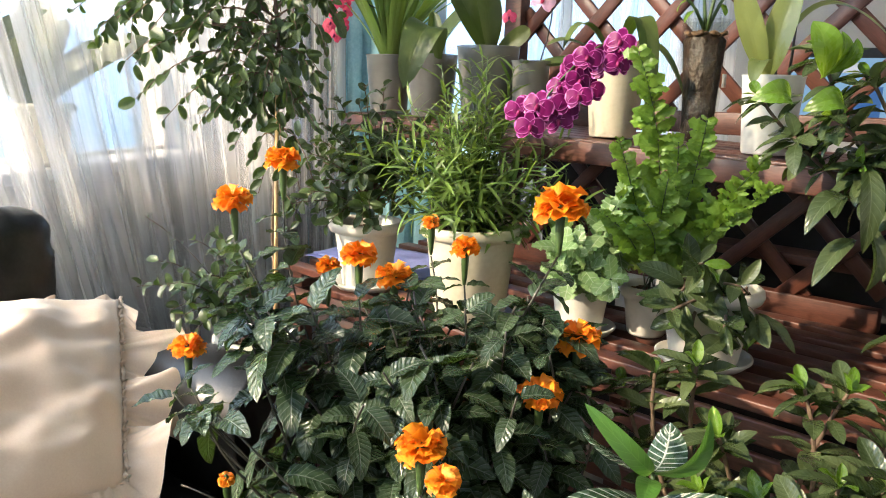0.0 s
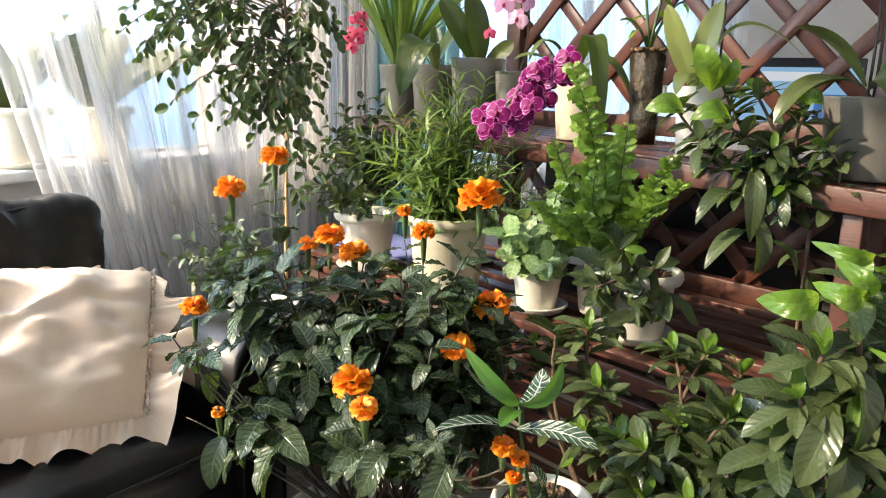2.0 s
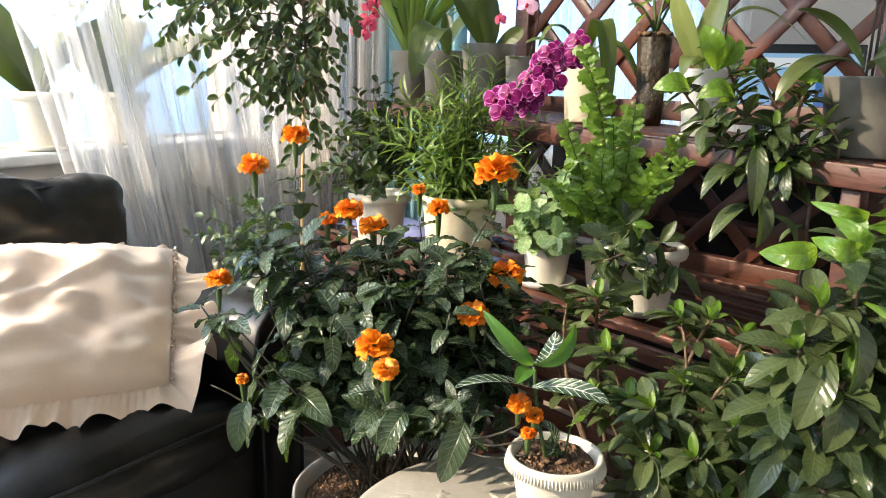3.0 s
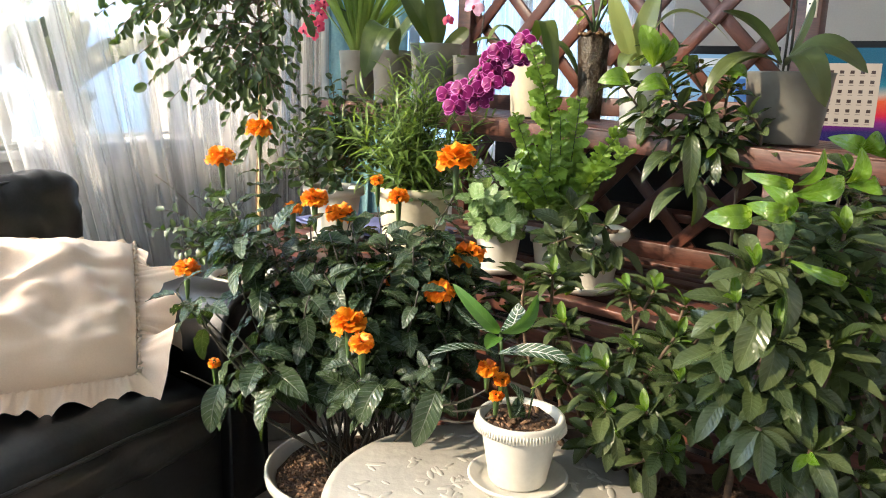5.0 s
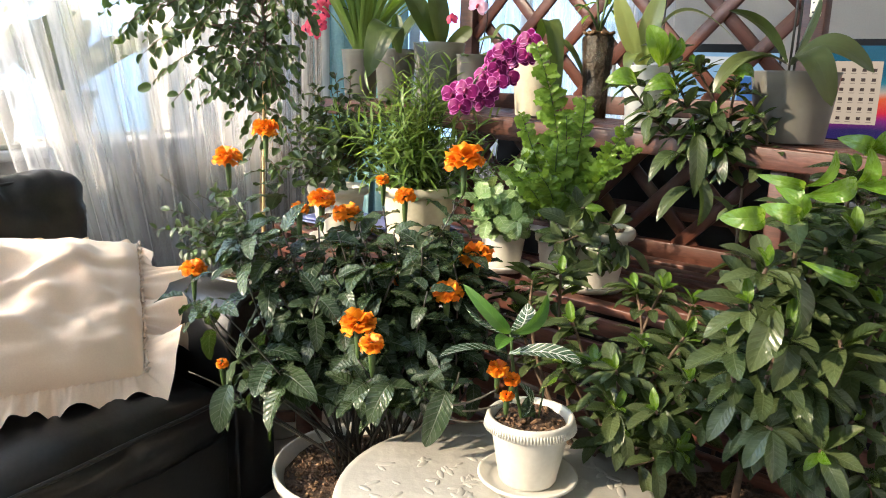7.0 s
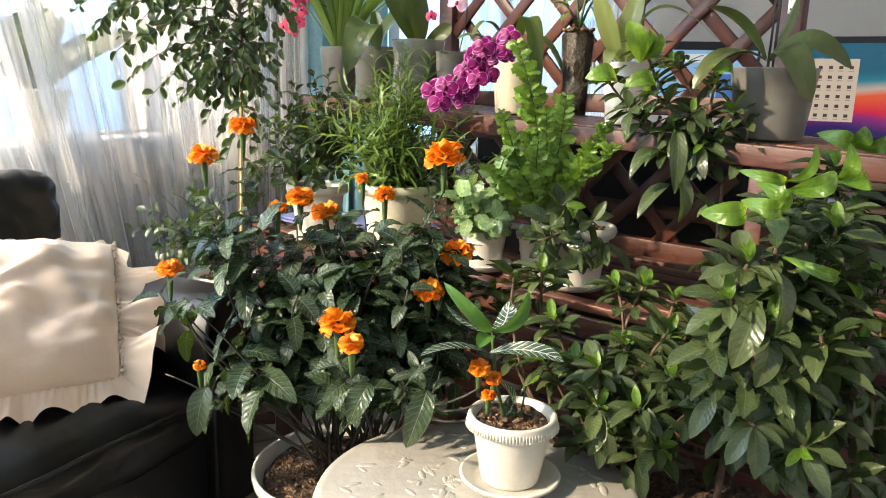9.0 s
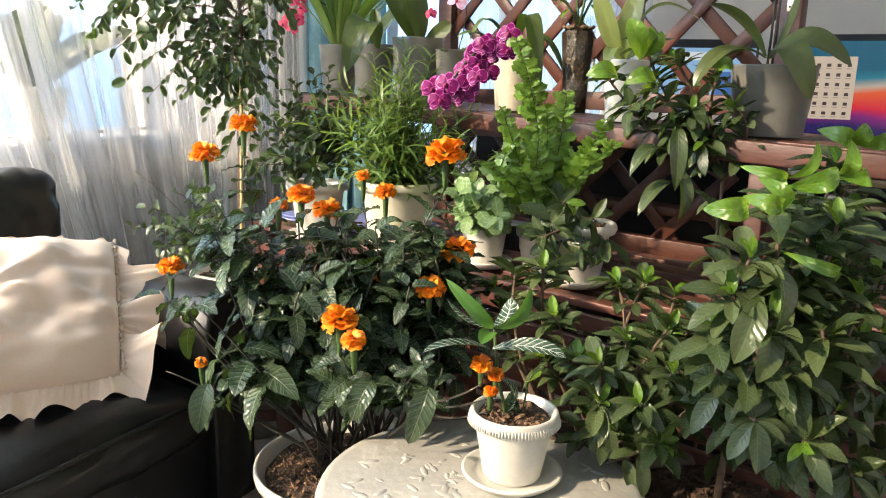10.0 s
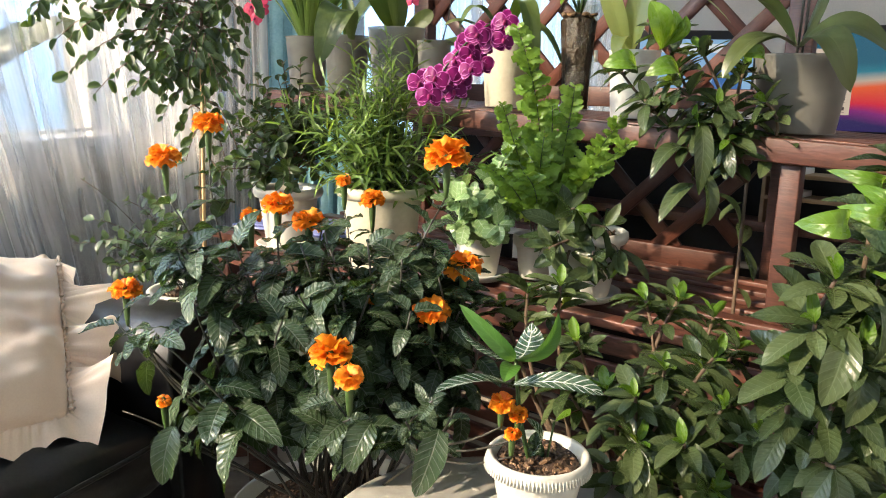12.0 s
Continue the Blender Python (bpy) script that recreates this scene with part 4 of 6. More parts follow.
def orange_bush(base, heads, masses, label, seed):
    rnd = random.Random(seed)
    t = potted("flowering_bush", base, 0.232, 0.325, label, "flowering plant", soil=0.030, rim=0.006, foot=0.75)

    def branch(tip, leaves_from, size):
        root = Vector((rnd.uniform(-0.08, 0.09), rnd.uniform(-0.05, 0.08), 0.28))
        tip = rel(t, tip)
        flat = Vector((tip.x, tip.y, 0)) * 0.16
        bow = flat + Vector((rnd.uniform(-.05, .05), rnd.uniform(-.05, .05), 0.05))
        if tip.x > 0.24 and tip.y < -0.3:
            root, bow = rel(t, (0.06, 1.10, 0.62)), Vector((-0.02, 0, -0.055))
        pts = curve_points(root, tip, bow, 10)
        stem(t, pts, 0.0034, 0.0018, "dark_stem")
        if leaves_from < 0.9:
            dress(t, pts, "crossandra", size * rnd.uniform(0.7, 1.1), leaves_from, 0.034, 2, 0.9, rnd, 0, 0.75, 0.1, rnd.uniform(-0.05, 0.35))

    for x, y, z, s in heads:
        branch(Vector((x, y, z - (0.085 if y > 0.9 else 0.05))), 0.38 if s > 0.65 or x < 0.2 else 0.96, 0.100)
        lean = Vector((rnd.uniform(-.15, .15), rnd.uniform(-.25, .05), 1))
        m = facing(rel(t, (x, y, z - 0.012)), Vector((1, 0, 0)), lean)
        ob = new("flower_spike", SPIKE)
        ob.parent, ob.matrix_basis = t, m if y > 0.9 else m @ Matrix.Diagonal((0.8, 0.8, 0.6, 1))
        fl = new("flower_head", HEADS[rnd.randrange(4)])
        fl.parent, fl.matrix_basis = t, facing(rel(t, (x, y, z - 0.012)), Vector((math.cos(x * 40), math.sin(x * 40), 0)), lean, s) @ Matrix.Diagonal((0.93, 0.93, 0.74, 1))
    for centre, spread in [(c, w) for c, w, n in masses for _ in range(n)]:
        a = rnd.uniform(-3.3, 0.4)
        e = rnd.uniform(0.1, 1.25)
        tip = Vector(centre) + Vector((spread[0] * math.cos(a) * math.cos(e), spread[1] * math.sin(a) * math.cos(e), spread[2] * math.sin(e)))
        if tip.x < -0.36 and tip.z > 0.80:
            tip.z -= 0.26
        if tip.x < -0.26 and 0.56 < tip.z < 0.76:
            continue
        if tip.x > 0.13 and tip.y < 1.08:
            continue
        branch(tip, 0.5, 0.098)
    for tip in ((0.13, 0.88, 0.72), (0.09, 0.93, 0.66), (0.17, 0.90, 0.70)):
        branch(Vector(tip), 0.78, 0.058)
    for base, mid, tip, w in [((0.145, 0.90, 0.66), (0.128, 0.87, 0.62), (0.105, 0.88, 0.545), 0.052), ((0.03, 0.93, 0.66), (0.01, 0.90, 0.64), (-0.01, 0.90, 0.585), 0.05), ((-0.36, 1.15, 0.56), (-0.37, 1.12, 0.52), (-0.38, 1.12, 0.45), 0.055)]:
        arched_leaf(t, "crossandra", base, mid, tip, w, 0.15, 0.45, 0.62)
    # the stems are bare below the crown

    def bare(p):
        q = p + t.matrix_basis.translation
        low = q.z < 0.48 or (q.z < 0.565 and q.x > -0.30 and q.y < 1.30)
        side = (-0.43 < q.x < -0.28 and 0.60 < q.z < 0.77) or (q.x < -0.41 and q.z < 0.63) or (q.x < -0.53 and q.z < 0.72)
        return low or side

    for ob in [c for c in t.children if c.name.startswith("leaf") and "crossandra" in c.data.name and bare(c.matrix_basis.translation)]:
        bpy.data.objects.remove(ob)
    REST[t.name] = [(me, m) for me, m in REST.get(t.name, []) if not bare(m.translation)]
    return t


HEADS_AT = [(-0.399, 1.341, 1.085, 1.0), (-0.326, 1.44, 1.15, 1.0), (-0.165, 1.325, 0.989, 1.0), (-0.097, 1.27, 0.961, 1.0), (-0.041, 0.975, 0.779, 1.1), (-0.008, 0.92, 0.757, 0.75),
            (-0.388, 1.195, 0.604, 0.45), (-0.488, 1.325, 0.803, 0.95), (-0.23, 1.38, 0.955, 0.7), (0.038, 1.43, 0.987, 0.85), (0.178, 1.168, 1.109, 1.35), (0.212, 1.131, 0.898, 1.1),
            (0.146, 1.075, 0.826, 1.0), (-0.03, 1.60, 1.01, 0.6), (0.04, 1.15, 0.83, 0.5), (0.242, 0.845, 0.737, 0.62), (0.272, 0.85, 0.715, 0.5), (0.262, 0.842, 0.685, 0.42)]
orange_bush((-0.04, 1.24, 0.0), HEADS_AT, [((-0.20, 1.24, 0.76), (0.30, 0.24, 0.21), 28), ((0.06, 1.22, 0.75), (0.20, 0.22, 0.22), 24)], "dark veined bush with orange flower heads in a wide white pot", 11)


# ---- glossy-leaved shrubs ----
def shrub(name, base, r, h, tips, size, label, seed, mat="pot_brown", rosette=9, saucer=0.0, step=0.045, first=0.45, soil=0.02, stem_r=0.006, per=3, fork=None, young=2):
    rnd = random.Random(seed)
    t = potted(name, base, r, h, label, "potted shrub", mat, saucer, soil=soil)
    if fork:
        main = curve_points((0, 0, h - soil - 0.01), rel(t, fork), (0, 0, 0), 8)
        stem(t, main, stem_r * 1.4, stem_r, "woody")
        dress(t, main, "gardenia", size * 1.15, 0.72, 0.05, 1, 0.8, rnd, 0, 1.0, -0.2, 0.7)
    for tip in tips:
        tip = rel(t, tip)
        root = Vector((rnd.uniform(-0.04, 0.04), rnd.uniform(-0.04, 0.04), h - soil - 0.01)) if not fork else main[-1]
        flat = Vector((tip.x, tip.y, 0)) * 0.15
        pts = curve_points(root, tip, flat + Vector((rnd.uniform(-.03, .03), rnd.uniform(-.03, .03), 0.02)), 8)
        stem(t, pts, stem_r, 0.003, "woody")
        dress(t, pts, "gardenia", size, first, step, per, 0.9, rnd, 0, 0.9, 0.15, 0.12)
        ax = (pts[-1] - pts[-2]).normalized()
        x = ax.orthogonal().normalized()
        y = ax.cross(x)
        for k in range(rosette):
            ang = k * 2.4
            side = math.cos(ang) * x + math.sin(ang) * y
            leaf(t, rnd.choice(LV["gardenia"]), pts[-1] - ax * 0.012 * (k % 3), side + ax * (0.1 + 0.6 * (k / rosette)) + Vector((rnd.uniform(-.2, .2), rnd.uniform(-.2, .2), rnd.uniform(-.25, .15))), ax * 0.6 + Vector((rnd.uniform(-.6, .2), rnd.uniform(-.3, .2), .9)), size * rnd.uniform(0.6, 1.1), rnd.uniform(0.85, 1.15))
        for k in range(rnd.randrange(0 if young < 3 else 2, young + 1)):
            ang = k * 1.7 + 0.5
            side = math.cos(ang) * x + math.sin(ang) * y
            leaf(t, rnd.choice(LV["young"]), pts[-1], side * 0.6 + ax, ax + side * -0.2, size * rnd.uniform(0.4, 0.65))
    return t


shrub("glossy_shrub", (0.74, 0.86, 0.0), 0.19, 0.44, [(0.668, 0.60, 1.09), (0.885, 0.84, 1.13), (0.80, 0.70, 1.02), (0.61, 0.60, 0.94), (0.60, 0.62, 0.87), (0.93, 0.78, 0.88), (0.755, 0.60, 0.69), (0.735, 0.62, 0.80), (0.95, 0.9, 1.08), (0.88, 0.8, 0.99),
      (0.66, 0.57, 0.91), (0.84, 0.66, 0.72), (0.92, 0.82, 1.04), (0.79, 0.64, 0.95), (0.68, 0.62, 0.72), (0.80, 0.66, 0.87), (0.93, 0.74, 0.95), (0.90, 0.68, 0.76), (0.70, 0.58, 0.84), (0.96, 0.70, 0.68), (1.0, 0.80, 0.80), (0.86, 0.62, 0.62), (1.0, 0.82, 0.98), (0.90, 0.72, 0.83), (0.72, 0.64, 0.99), (0.94, 0.66, 0.60), (0.74, 0.66, 0.64), (0.73, 0.62, 1.03), (0.76, 0.66, 0.98), (0.63, 0.60, 1.00), (0.70, 0.60, 0.94), (0.83, 0.72, 1.07), (0.78, 0.63, 1.05), (0.87, 0.70, 1.02), (0.75, 0.58, 0.89), (0.84, 0.64, 0.93)], 0.080,
      "tall bushy shrub with glossy dark leaves and bright tips", 21, step=0.052, first=0.45, fork=(0.74, 0.84, 0.60))
shrub("glossy_shrub", (0.50, 1.06, 0.0), 0.15, 0.44, [(0.605, 1.02, 0.85), (0.42, 1.03, 0.77), (0.40, 1.10, 0.86), (0.302, 1.16, 0.80), (0.601, 0.85, 0.80), (0.482, 0.88, 0.72), (0.60, 0.80, 0.73), (0.48, 0.85, 0.65), (0.682, 0.92, 0.79), (0.64, 0.76, 0.70),
      (0.55, 0.82, 0.66), (0.66, 0.88, 0.70), (0.54, 0.90, 0.76), (0.46, 0.96, 0.70), (0.62, 0.92, 0.75), (0.40, 1.02, 0.68), (0.34, 1.12, 0.84), (0.56, 1.06, 0.84), (0.66, 0.98, 0.83), (0.50, 0.86, 0.60), (0.58, 0.78, 0.60), (0.70, 0.84, 0.72)], 0.076,
      "low shrub with rosettes of glossy green leaves", 22, step=0.06, first=0.62, per=3, rosette=10, young=4)
shrub("glossy_shrub", (0.886, 1.335, 0.0), 0.11, 0.20, [(0.655, 1.32, 1.37), (0.60, 1.43, 1.29), (0.68, 1.31, 1.26), (0.82, 1.27, 1.29), (0.765, 1.26, 1.21), (0.80, 1.27, 1.14), (0.72, 1.28, 1.33), (0.86, 1.24, 1.22), (0.74, 1.30, 1.17), (0.64, 1.36, 1.22)], 0.076,
      "tall leggy shrub with drooping glossy leaves and lime tips", 23, first=0.4, stem_r=0.004, mat="pot_brown", fork=(0.886, 1.335, 1.04))


SHRUBS = [o for o in scene.objects if o.name.startswith("glossy_shrub")]
for base, mid, tip, w in [((0.595, 0.550, 1.086), (0.549, 0.530, 1.107), (0.514, 0.520, 1.089), 0.036),
          ((0.661, 0.580, 1.088), (0.611, 0.550, 1.111), (0.585, 0.550, 1.105), 0.030),
          ((0.684, 0.620, 1.127), (0.634, 0.600, 1.148), (0.598, 0.600, 1.144), 0.020),
          ((0.676, 0.600, 1.114), (0.684, 0.560, 1.145), (0.729, 0.560, 1.147), 0.034),
          ((0.684, 0.620, 1.127), (0.690, 0.610, 1.161), (0.720, 0.610, 1.185), 0.018),
          ((0.669, 0.600, 1.075), (0.636, 0.570, 1.121), (0.614, 0.570, 1.131), 0.026),
          ((0.901, 0.850, 1.163), (0.860, 0.820, 1.195), (0.831, 0.820, 1.193), 0.034),
          ((0.902, 0.850, 1.167), (0.897, 0.830, 1.199), (0.928, 0.830, 1.206), 0.034),
          ((0.862, 0.800, 1.115), (0.841, 0.760, 1.151), (0.867, 0.770, 1.180), 0.030),
          ((0.913, 0.850, 1.171), (0.930, 0.830, 1.188), (0.970, 0.830, 1.194), 0.030),
          ((0.858, 0.780, 1.112), (0.865, 0.750, 1.133), (0.886, 0.760, 1.130), 0.034),
          ((0.692, 0.620, 1.008), (0.727, 0.600, 1.009), (0.776, 0.600, 0.982), 0.022)]:
    arched_leaf(SHRUBS[0], "young", base, Vector(mid) + Vector((0, -0.045, -0.012)), tip, w * 0.95, 0.18, 0.55, 0.7)
for base, mid, tip, w in [((0.65, 0.57, 1.0), (0.662, 0.545, 0.96), (0.655, 0.545, 0.895), 0.047), ((0.645, 0.58, 0.945), (0.617, 0.55, 0.90), (0.60, 0.55, 0.845), 0.046), ((0.665, 0.58, 0.90), (0.655, 0.555, 0.86), (0.645, 0.56, 0.81), 0.042)]:
    arched_leaf(SHRUBS[0], "gardenia", base, mid, tip, w, 0.2, 0.5, 0.8)
for base, mid, tip, w in [((0.72, 1.29, 1.115), (0.66, 1.25, 1.115), (0.62, 1.24, 1.055), 0.040), ((0.739, 1.29, 1.18), (0.735, 1.25, 1.12), (0.739, 1.26, 1.02), 0.042), ((0.775, 1.29, 1.142), (0.84, 1.25, 1.15), (0.90, 1.24, 1.09), 0.042),
                          ((0.74, 1.29, 1.04), (0.69, 1.26, 1.02), (0.65, 1.25, 0.96), 0.038), ((0.745, 1.29, 1.085), (0.76, 1.25, 1.02), (0.754, 1.26, 0.95), 0.042), ((0.78, 1.3, 1.02), (0.82, 1.27, 1.0), (0.84, 1.26, 0.95), 0.036)]:
    arched_leaf(SHRUBS[2], "gardenia", base, mid, tip, w, 0.2, 0.5, 0.8)
for base, mid, tip, w in [((0.655, 1.27, 1.325), (0.63, 1.225, 1.375), (0.612, 1.24, 1.415), 0.050), ((0.605, 1.27, 1.28), (0.565, 1.22, 1.297), (0.52, 1.235, 1.285), 0.044), ((0.70, 1.27, 1.268), (0.655, 1.22, 1.288), (0.61, 1.235, 1.268), 0.044),
                          ((0.66, 1.27, 1.33), (0.68, 1.235, 1.36), (0.69, 1.24, 1.39), 0.030), ((0.87, 1.25, 1.295), (0.835, 1.20, 1.318), (0.795, 1.21, 1.312), 0.032), ((0.66, 1.27, 1.33), (0.665, 1.23, 1.365), (0.66, 1.235, 1.40), 0.026)]:
    arched_leaf(SHRUBS[2], "young", *(Vector(p) - Vector((0.022, 0, 0)) for p in (base, mid, tip)), w, 0.18, 0.55, 0.75)


# ---- backdrop outside the windows ----
def backdrop():
    """A glowing sheet in place of the distance: bright blue-white above, soft green below."""
    m, n, l, p = nodes("hazy_distance")
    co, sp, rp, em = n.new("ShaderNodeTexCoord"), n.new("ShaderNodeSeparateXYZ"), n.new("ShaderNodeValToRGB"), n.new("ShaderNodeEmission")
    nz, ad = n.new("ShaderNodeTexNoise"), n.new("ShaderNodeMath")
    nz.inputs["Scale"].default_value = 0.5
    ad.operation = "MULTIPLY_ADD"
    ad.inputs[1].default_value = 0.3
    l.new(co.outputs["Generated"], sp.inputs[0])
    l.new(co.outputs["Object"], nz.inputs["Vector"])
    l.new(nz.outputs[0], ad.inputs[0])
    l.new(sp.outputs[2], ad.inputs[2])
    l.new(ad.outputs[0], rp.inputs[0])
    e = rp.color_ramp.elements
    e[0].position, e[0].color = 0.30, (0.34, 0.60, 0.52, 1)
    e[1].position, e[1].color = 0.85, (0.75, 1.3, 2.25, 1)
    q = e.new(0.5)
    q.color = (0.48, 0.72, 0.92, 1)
    # The painted colours emit, so the sheet also lights the room.
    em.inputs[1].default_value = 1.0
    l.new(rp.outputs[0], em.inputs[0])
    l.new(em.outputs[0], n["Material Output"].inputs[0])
    bm = bmesh.new()
    rows = [[bm.verts.new((12 * math.cos(a), 12 * math.sin(a), z)) for a in [radians(62 + 5 * k) for k in range(27)]] for z in (-3, 5.0)]
    for k in range(26):
        bm.faces.new((rows[0][k], rows[0][k + 1], rows[1][k + 1], rows[1][k]))
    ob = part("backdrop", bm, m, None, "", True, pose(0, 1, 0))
    return tagged(ob, "pale hazy garden and sky far outside the windows", "backdrop", kind="structure")


backdrop()


# ---- tree and small plants beside the curtain ----
def wooden_stool(x, y, z, w, turn, label):
    t = thing("plant_stool", pose(x, y, 0, 0, 0, turn), label, "plant stand")
    part("seat", beam((2 * w, 2 * w, 0.025), 0.005), M["wood"], t, at=pose(0, 0, z - 0.0125))
    for a in (-1, 1):
        for b in (-1, 1):
            part("leg", beam((0.045, 0.045, z - 0.026), 0.004), M["wood"], t, at=pose(a * (w - 0.03), b * (w - 0.03), (z - 0.026) / 2))
        part("stretcher", beam((2 * w - 0.11, 0.02, 0.035), 0.003), M["wood"], t, at=pose(0, a * (w - 0.03), 0.25))
    return t


wooden_stool(-0.42, 1.78, 0.50, 0.16, 8, "dark brown wooden stool holding a white pot")


def hang_leaves(parent, pts, kind, size, first, step, rnd, down=0.9):
    """Single leaves along a twig that hang and show their faces."""
    total = sum((b - a).length for a, b in zip(pts, pts[1:]))
    n = max(2, int(total * (1 - first) / step))
    for k in range(n + 1):
        f = (first + (1 - first) * k / n) * (len(pts) - 1)
        i = min(len(pts) - 2, int(f))
        p = pts[i].lerp(pts[i + 1], f - i)
        ax = (pts[i + 1] - pts[i]).normalized()
        along = Vector((rnd.uniform(-1, 1), rnd.uniform(-.7, .5), -down + rnd.uniform(-.3, 1.3))) + ax * 0.6
        up = Vector((rnd.uniform(-.7, .7), -1, rnd.uniform(-.1, .9)))
        leaf(parent, rnd.choice(LV[kind]), p, along, up, size * rnd.uniform(0.55, 1.25), rnd.uniform(0.75, 1.05))


def leafy_tree():
    rnd = random.Random(4)
    t = potted("small_tree", (-0.45, 2.10, 0.0), 0.14, 0.36, "slender indoor tree with small hanging oval leaves tied to a cane", "indoor tree", "pot_white", soil=0.03)
    trunk = [rel(t, p) for p in ((-0.45, 2.10, 0.33), (-0.452, 2.0, 0.6), (-0.448, 1.93, 0.9), (-0.432, 1.905, 1.1), (-0.425, 1.90, 1.25), (-0.42, 1.90, 1.4), (-0.43, 1.90, 1.55), (-0.42, 1.9, 1.72))]
    stem(t, trunk, 0.009, 0.004, "woody", "trunk")
    part("cane", tube(bmesh.new(), [rel(t, (-0.458, 1.95, 0.33)), rel(t, (-0.420, 1.875, 1.30))], 0.006, 0.005, 8), M["cane"], t, "straight pale bamboo cane")
    # x and z of the sprays' ends, and how many side twigs each has
    sprays = [(-0.88, 1.45, 2), (-0.84, 1.38, 2), (-0.79, 1.34, 2), (-0.73, 1.33, 1), (-0.70, 1.41, 2), (-0.65, 1.38, 1), (-0.64, 1.46, 2), (-0.78, 1.47, 2), (-0.57, 1.48, 2), (-0.69, 1.50, 2), (-0.50, 1.45, 2),
              (-0.73, 1.25, 1), (-0.70, 1.20, 1), (-0.61, 1.19, 1), (-0.56, 1.24, 2), (-0.53, 1.20, 2), (-0.48, 1.20, 2), (-0.60, 1.29, 1), (-0.54, 1.32, 2), (-0.49, 1.28, 2), (-0.44, 1.31, 2), (-0.40, 1.23, 2), (-0.36, 1.21, 1),
              (-0.37, 1.29, 1), (-0.40, 1.36, 2), (-0.45, 1.38, 2), (-0.51, 1.39, 2), (-0.47, 1.43, 1), (-0.42, 1.47, 1), (-0.36, 1.42, 1), (-0.31, 1.48, 1),
              (-0.50, 1.10, 0), (-0.47, 1.02, 0), (-0.39, 1.10, 1), (-0.37, 1.03, 0), (-0.32, 1.06, 1), (-0.36, 0.96, 0), (-0.53, 1.14, 0),
              (-0.57, 1.22, 2), (-0.51, 1.25, 2), (-0.46, 1.22, 2), (-0.42, 1.28, 2), (-0.38, 1.25, 2), (-0.55, 1.35, 2), (-0.48, 1.33, 2), (-0.62, 1.42, 2), (-0.75, 1.43, 2), (-0.81, 1.41, 2), (-0.86, 1.50, 2), (-0.34, 1.33, 1), (-0.80, 1.57, 2), (-0.66, 1.60, 2), (-0.52, 1.62, 2), (-0.42, 1.66, 2), (-0.33, 1.60, 2), (-0.74, 1.66, 2),
              (-0.31, 1.53, 2), (-0.27, 1.45, 2), (-0.30, 1.39, 2), (-0.34, 1.46, 2), (-0.28, 1.52, 1), (-0.32, 1.30, 1), (-0.31, 1.19, 1)]
    for x, z, twigs in sprays:
        tip = rel(t, (x, 1.86 + rnd.uniform(-0.09, 0.09), z))
        far = abs(x + 0.43)
        want = z + 0.04 + 0.10 * rnd.random() - 0.12 * far
        root = min((a.lerp(b, q / 6) for a, b in zip(trunk, trunk[1:]) for q in range(6)), key=lambda p: abs(p.z - want))
        pts = curve_points(root, tip, Vector((0, rnd.uniform(-.02, .02), 0.03 + 0.16 * far)), 8)
        stem(t, pts, 0.0026, 0.0011, "woody", "branch")
        hang_leaves(t, pts, "citrus", 0.039, 0.55 if far > 0.15 else 0.45, 0.017, rnd)
        for k in range(twigs):
            a = pts[4 + 2 * k]
            b = a + Vector((rnd.uniform(-.09, .09), rnd.uniform(-.08, .05), rnd.uniform(-.11, .02)))
            tw = curve_points(a, b, (0, 0, 0.02), 5)
            stem(t, tw, 0.0014, 0.0009, "woody", "twig")
            hang_leaves(t, tw, "citrus", 0.034, 0.2, 0.015, rnd)
    return t


leafy_tree()


def seedlings():
    rnd = random.Random(9)
    t = potted("bushy_seedling", (-0.46, 1.76, 0.50), 0.095, 0.185, "bushy seedlings with tiny dark leaves in a white pot", "potted plant", "pot_white", soil=0.022)
    for tip in [(-0.636, 1.6, 0.90), (-0.56, 1.5, 0.80), (-0.686, 1.6, 0.84), (-0.57, 1.65, 0.94), (-0.60, 1.55, 0.86), (-0.52, 1.55, 0.88), (-0.50, 1.6, 0.96), (-0.62, 1.62, 0.78), (-0.55, 1.58, 0.75), (-0.45, 1.6, 0.92)]:
        pts = curve_points((rnd.uniform(-.03, .03), rnd.uniform(-.03, .03), 0.16), rel(t, tip), (0, 0, 0.05), 7)
        stem(t, pts, 0.002, 0.001, "woody")
        dress(t, pts, "citrus", 0.040, 0.3, 0.014, 1, 0.9, rnd, 0, 0.8, 0.3, 0.1)
    pts = curve_points((0, 0, 0.16), rel(t, (-0.66, 1.6, 1.0)), (0, 0, 0.04), 7)
    stem(t, pts, 0.0016, 0.001, "woody")
    dress(t, pts, "citrus", 0.012, 0.7, 0.02, 1, 0.9, rnd)
    return t


seedlings()


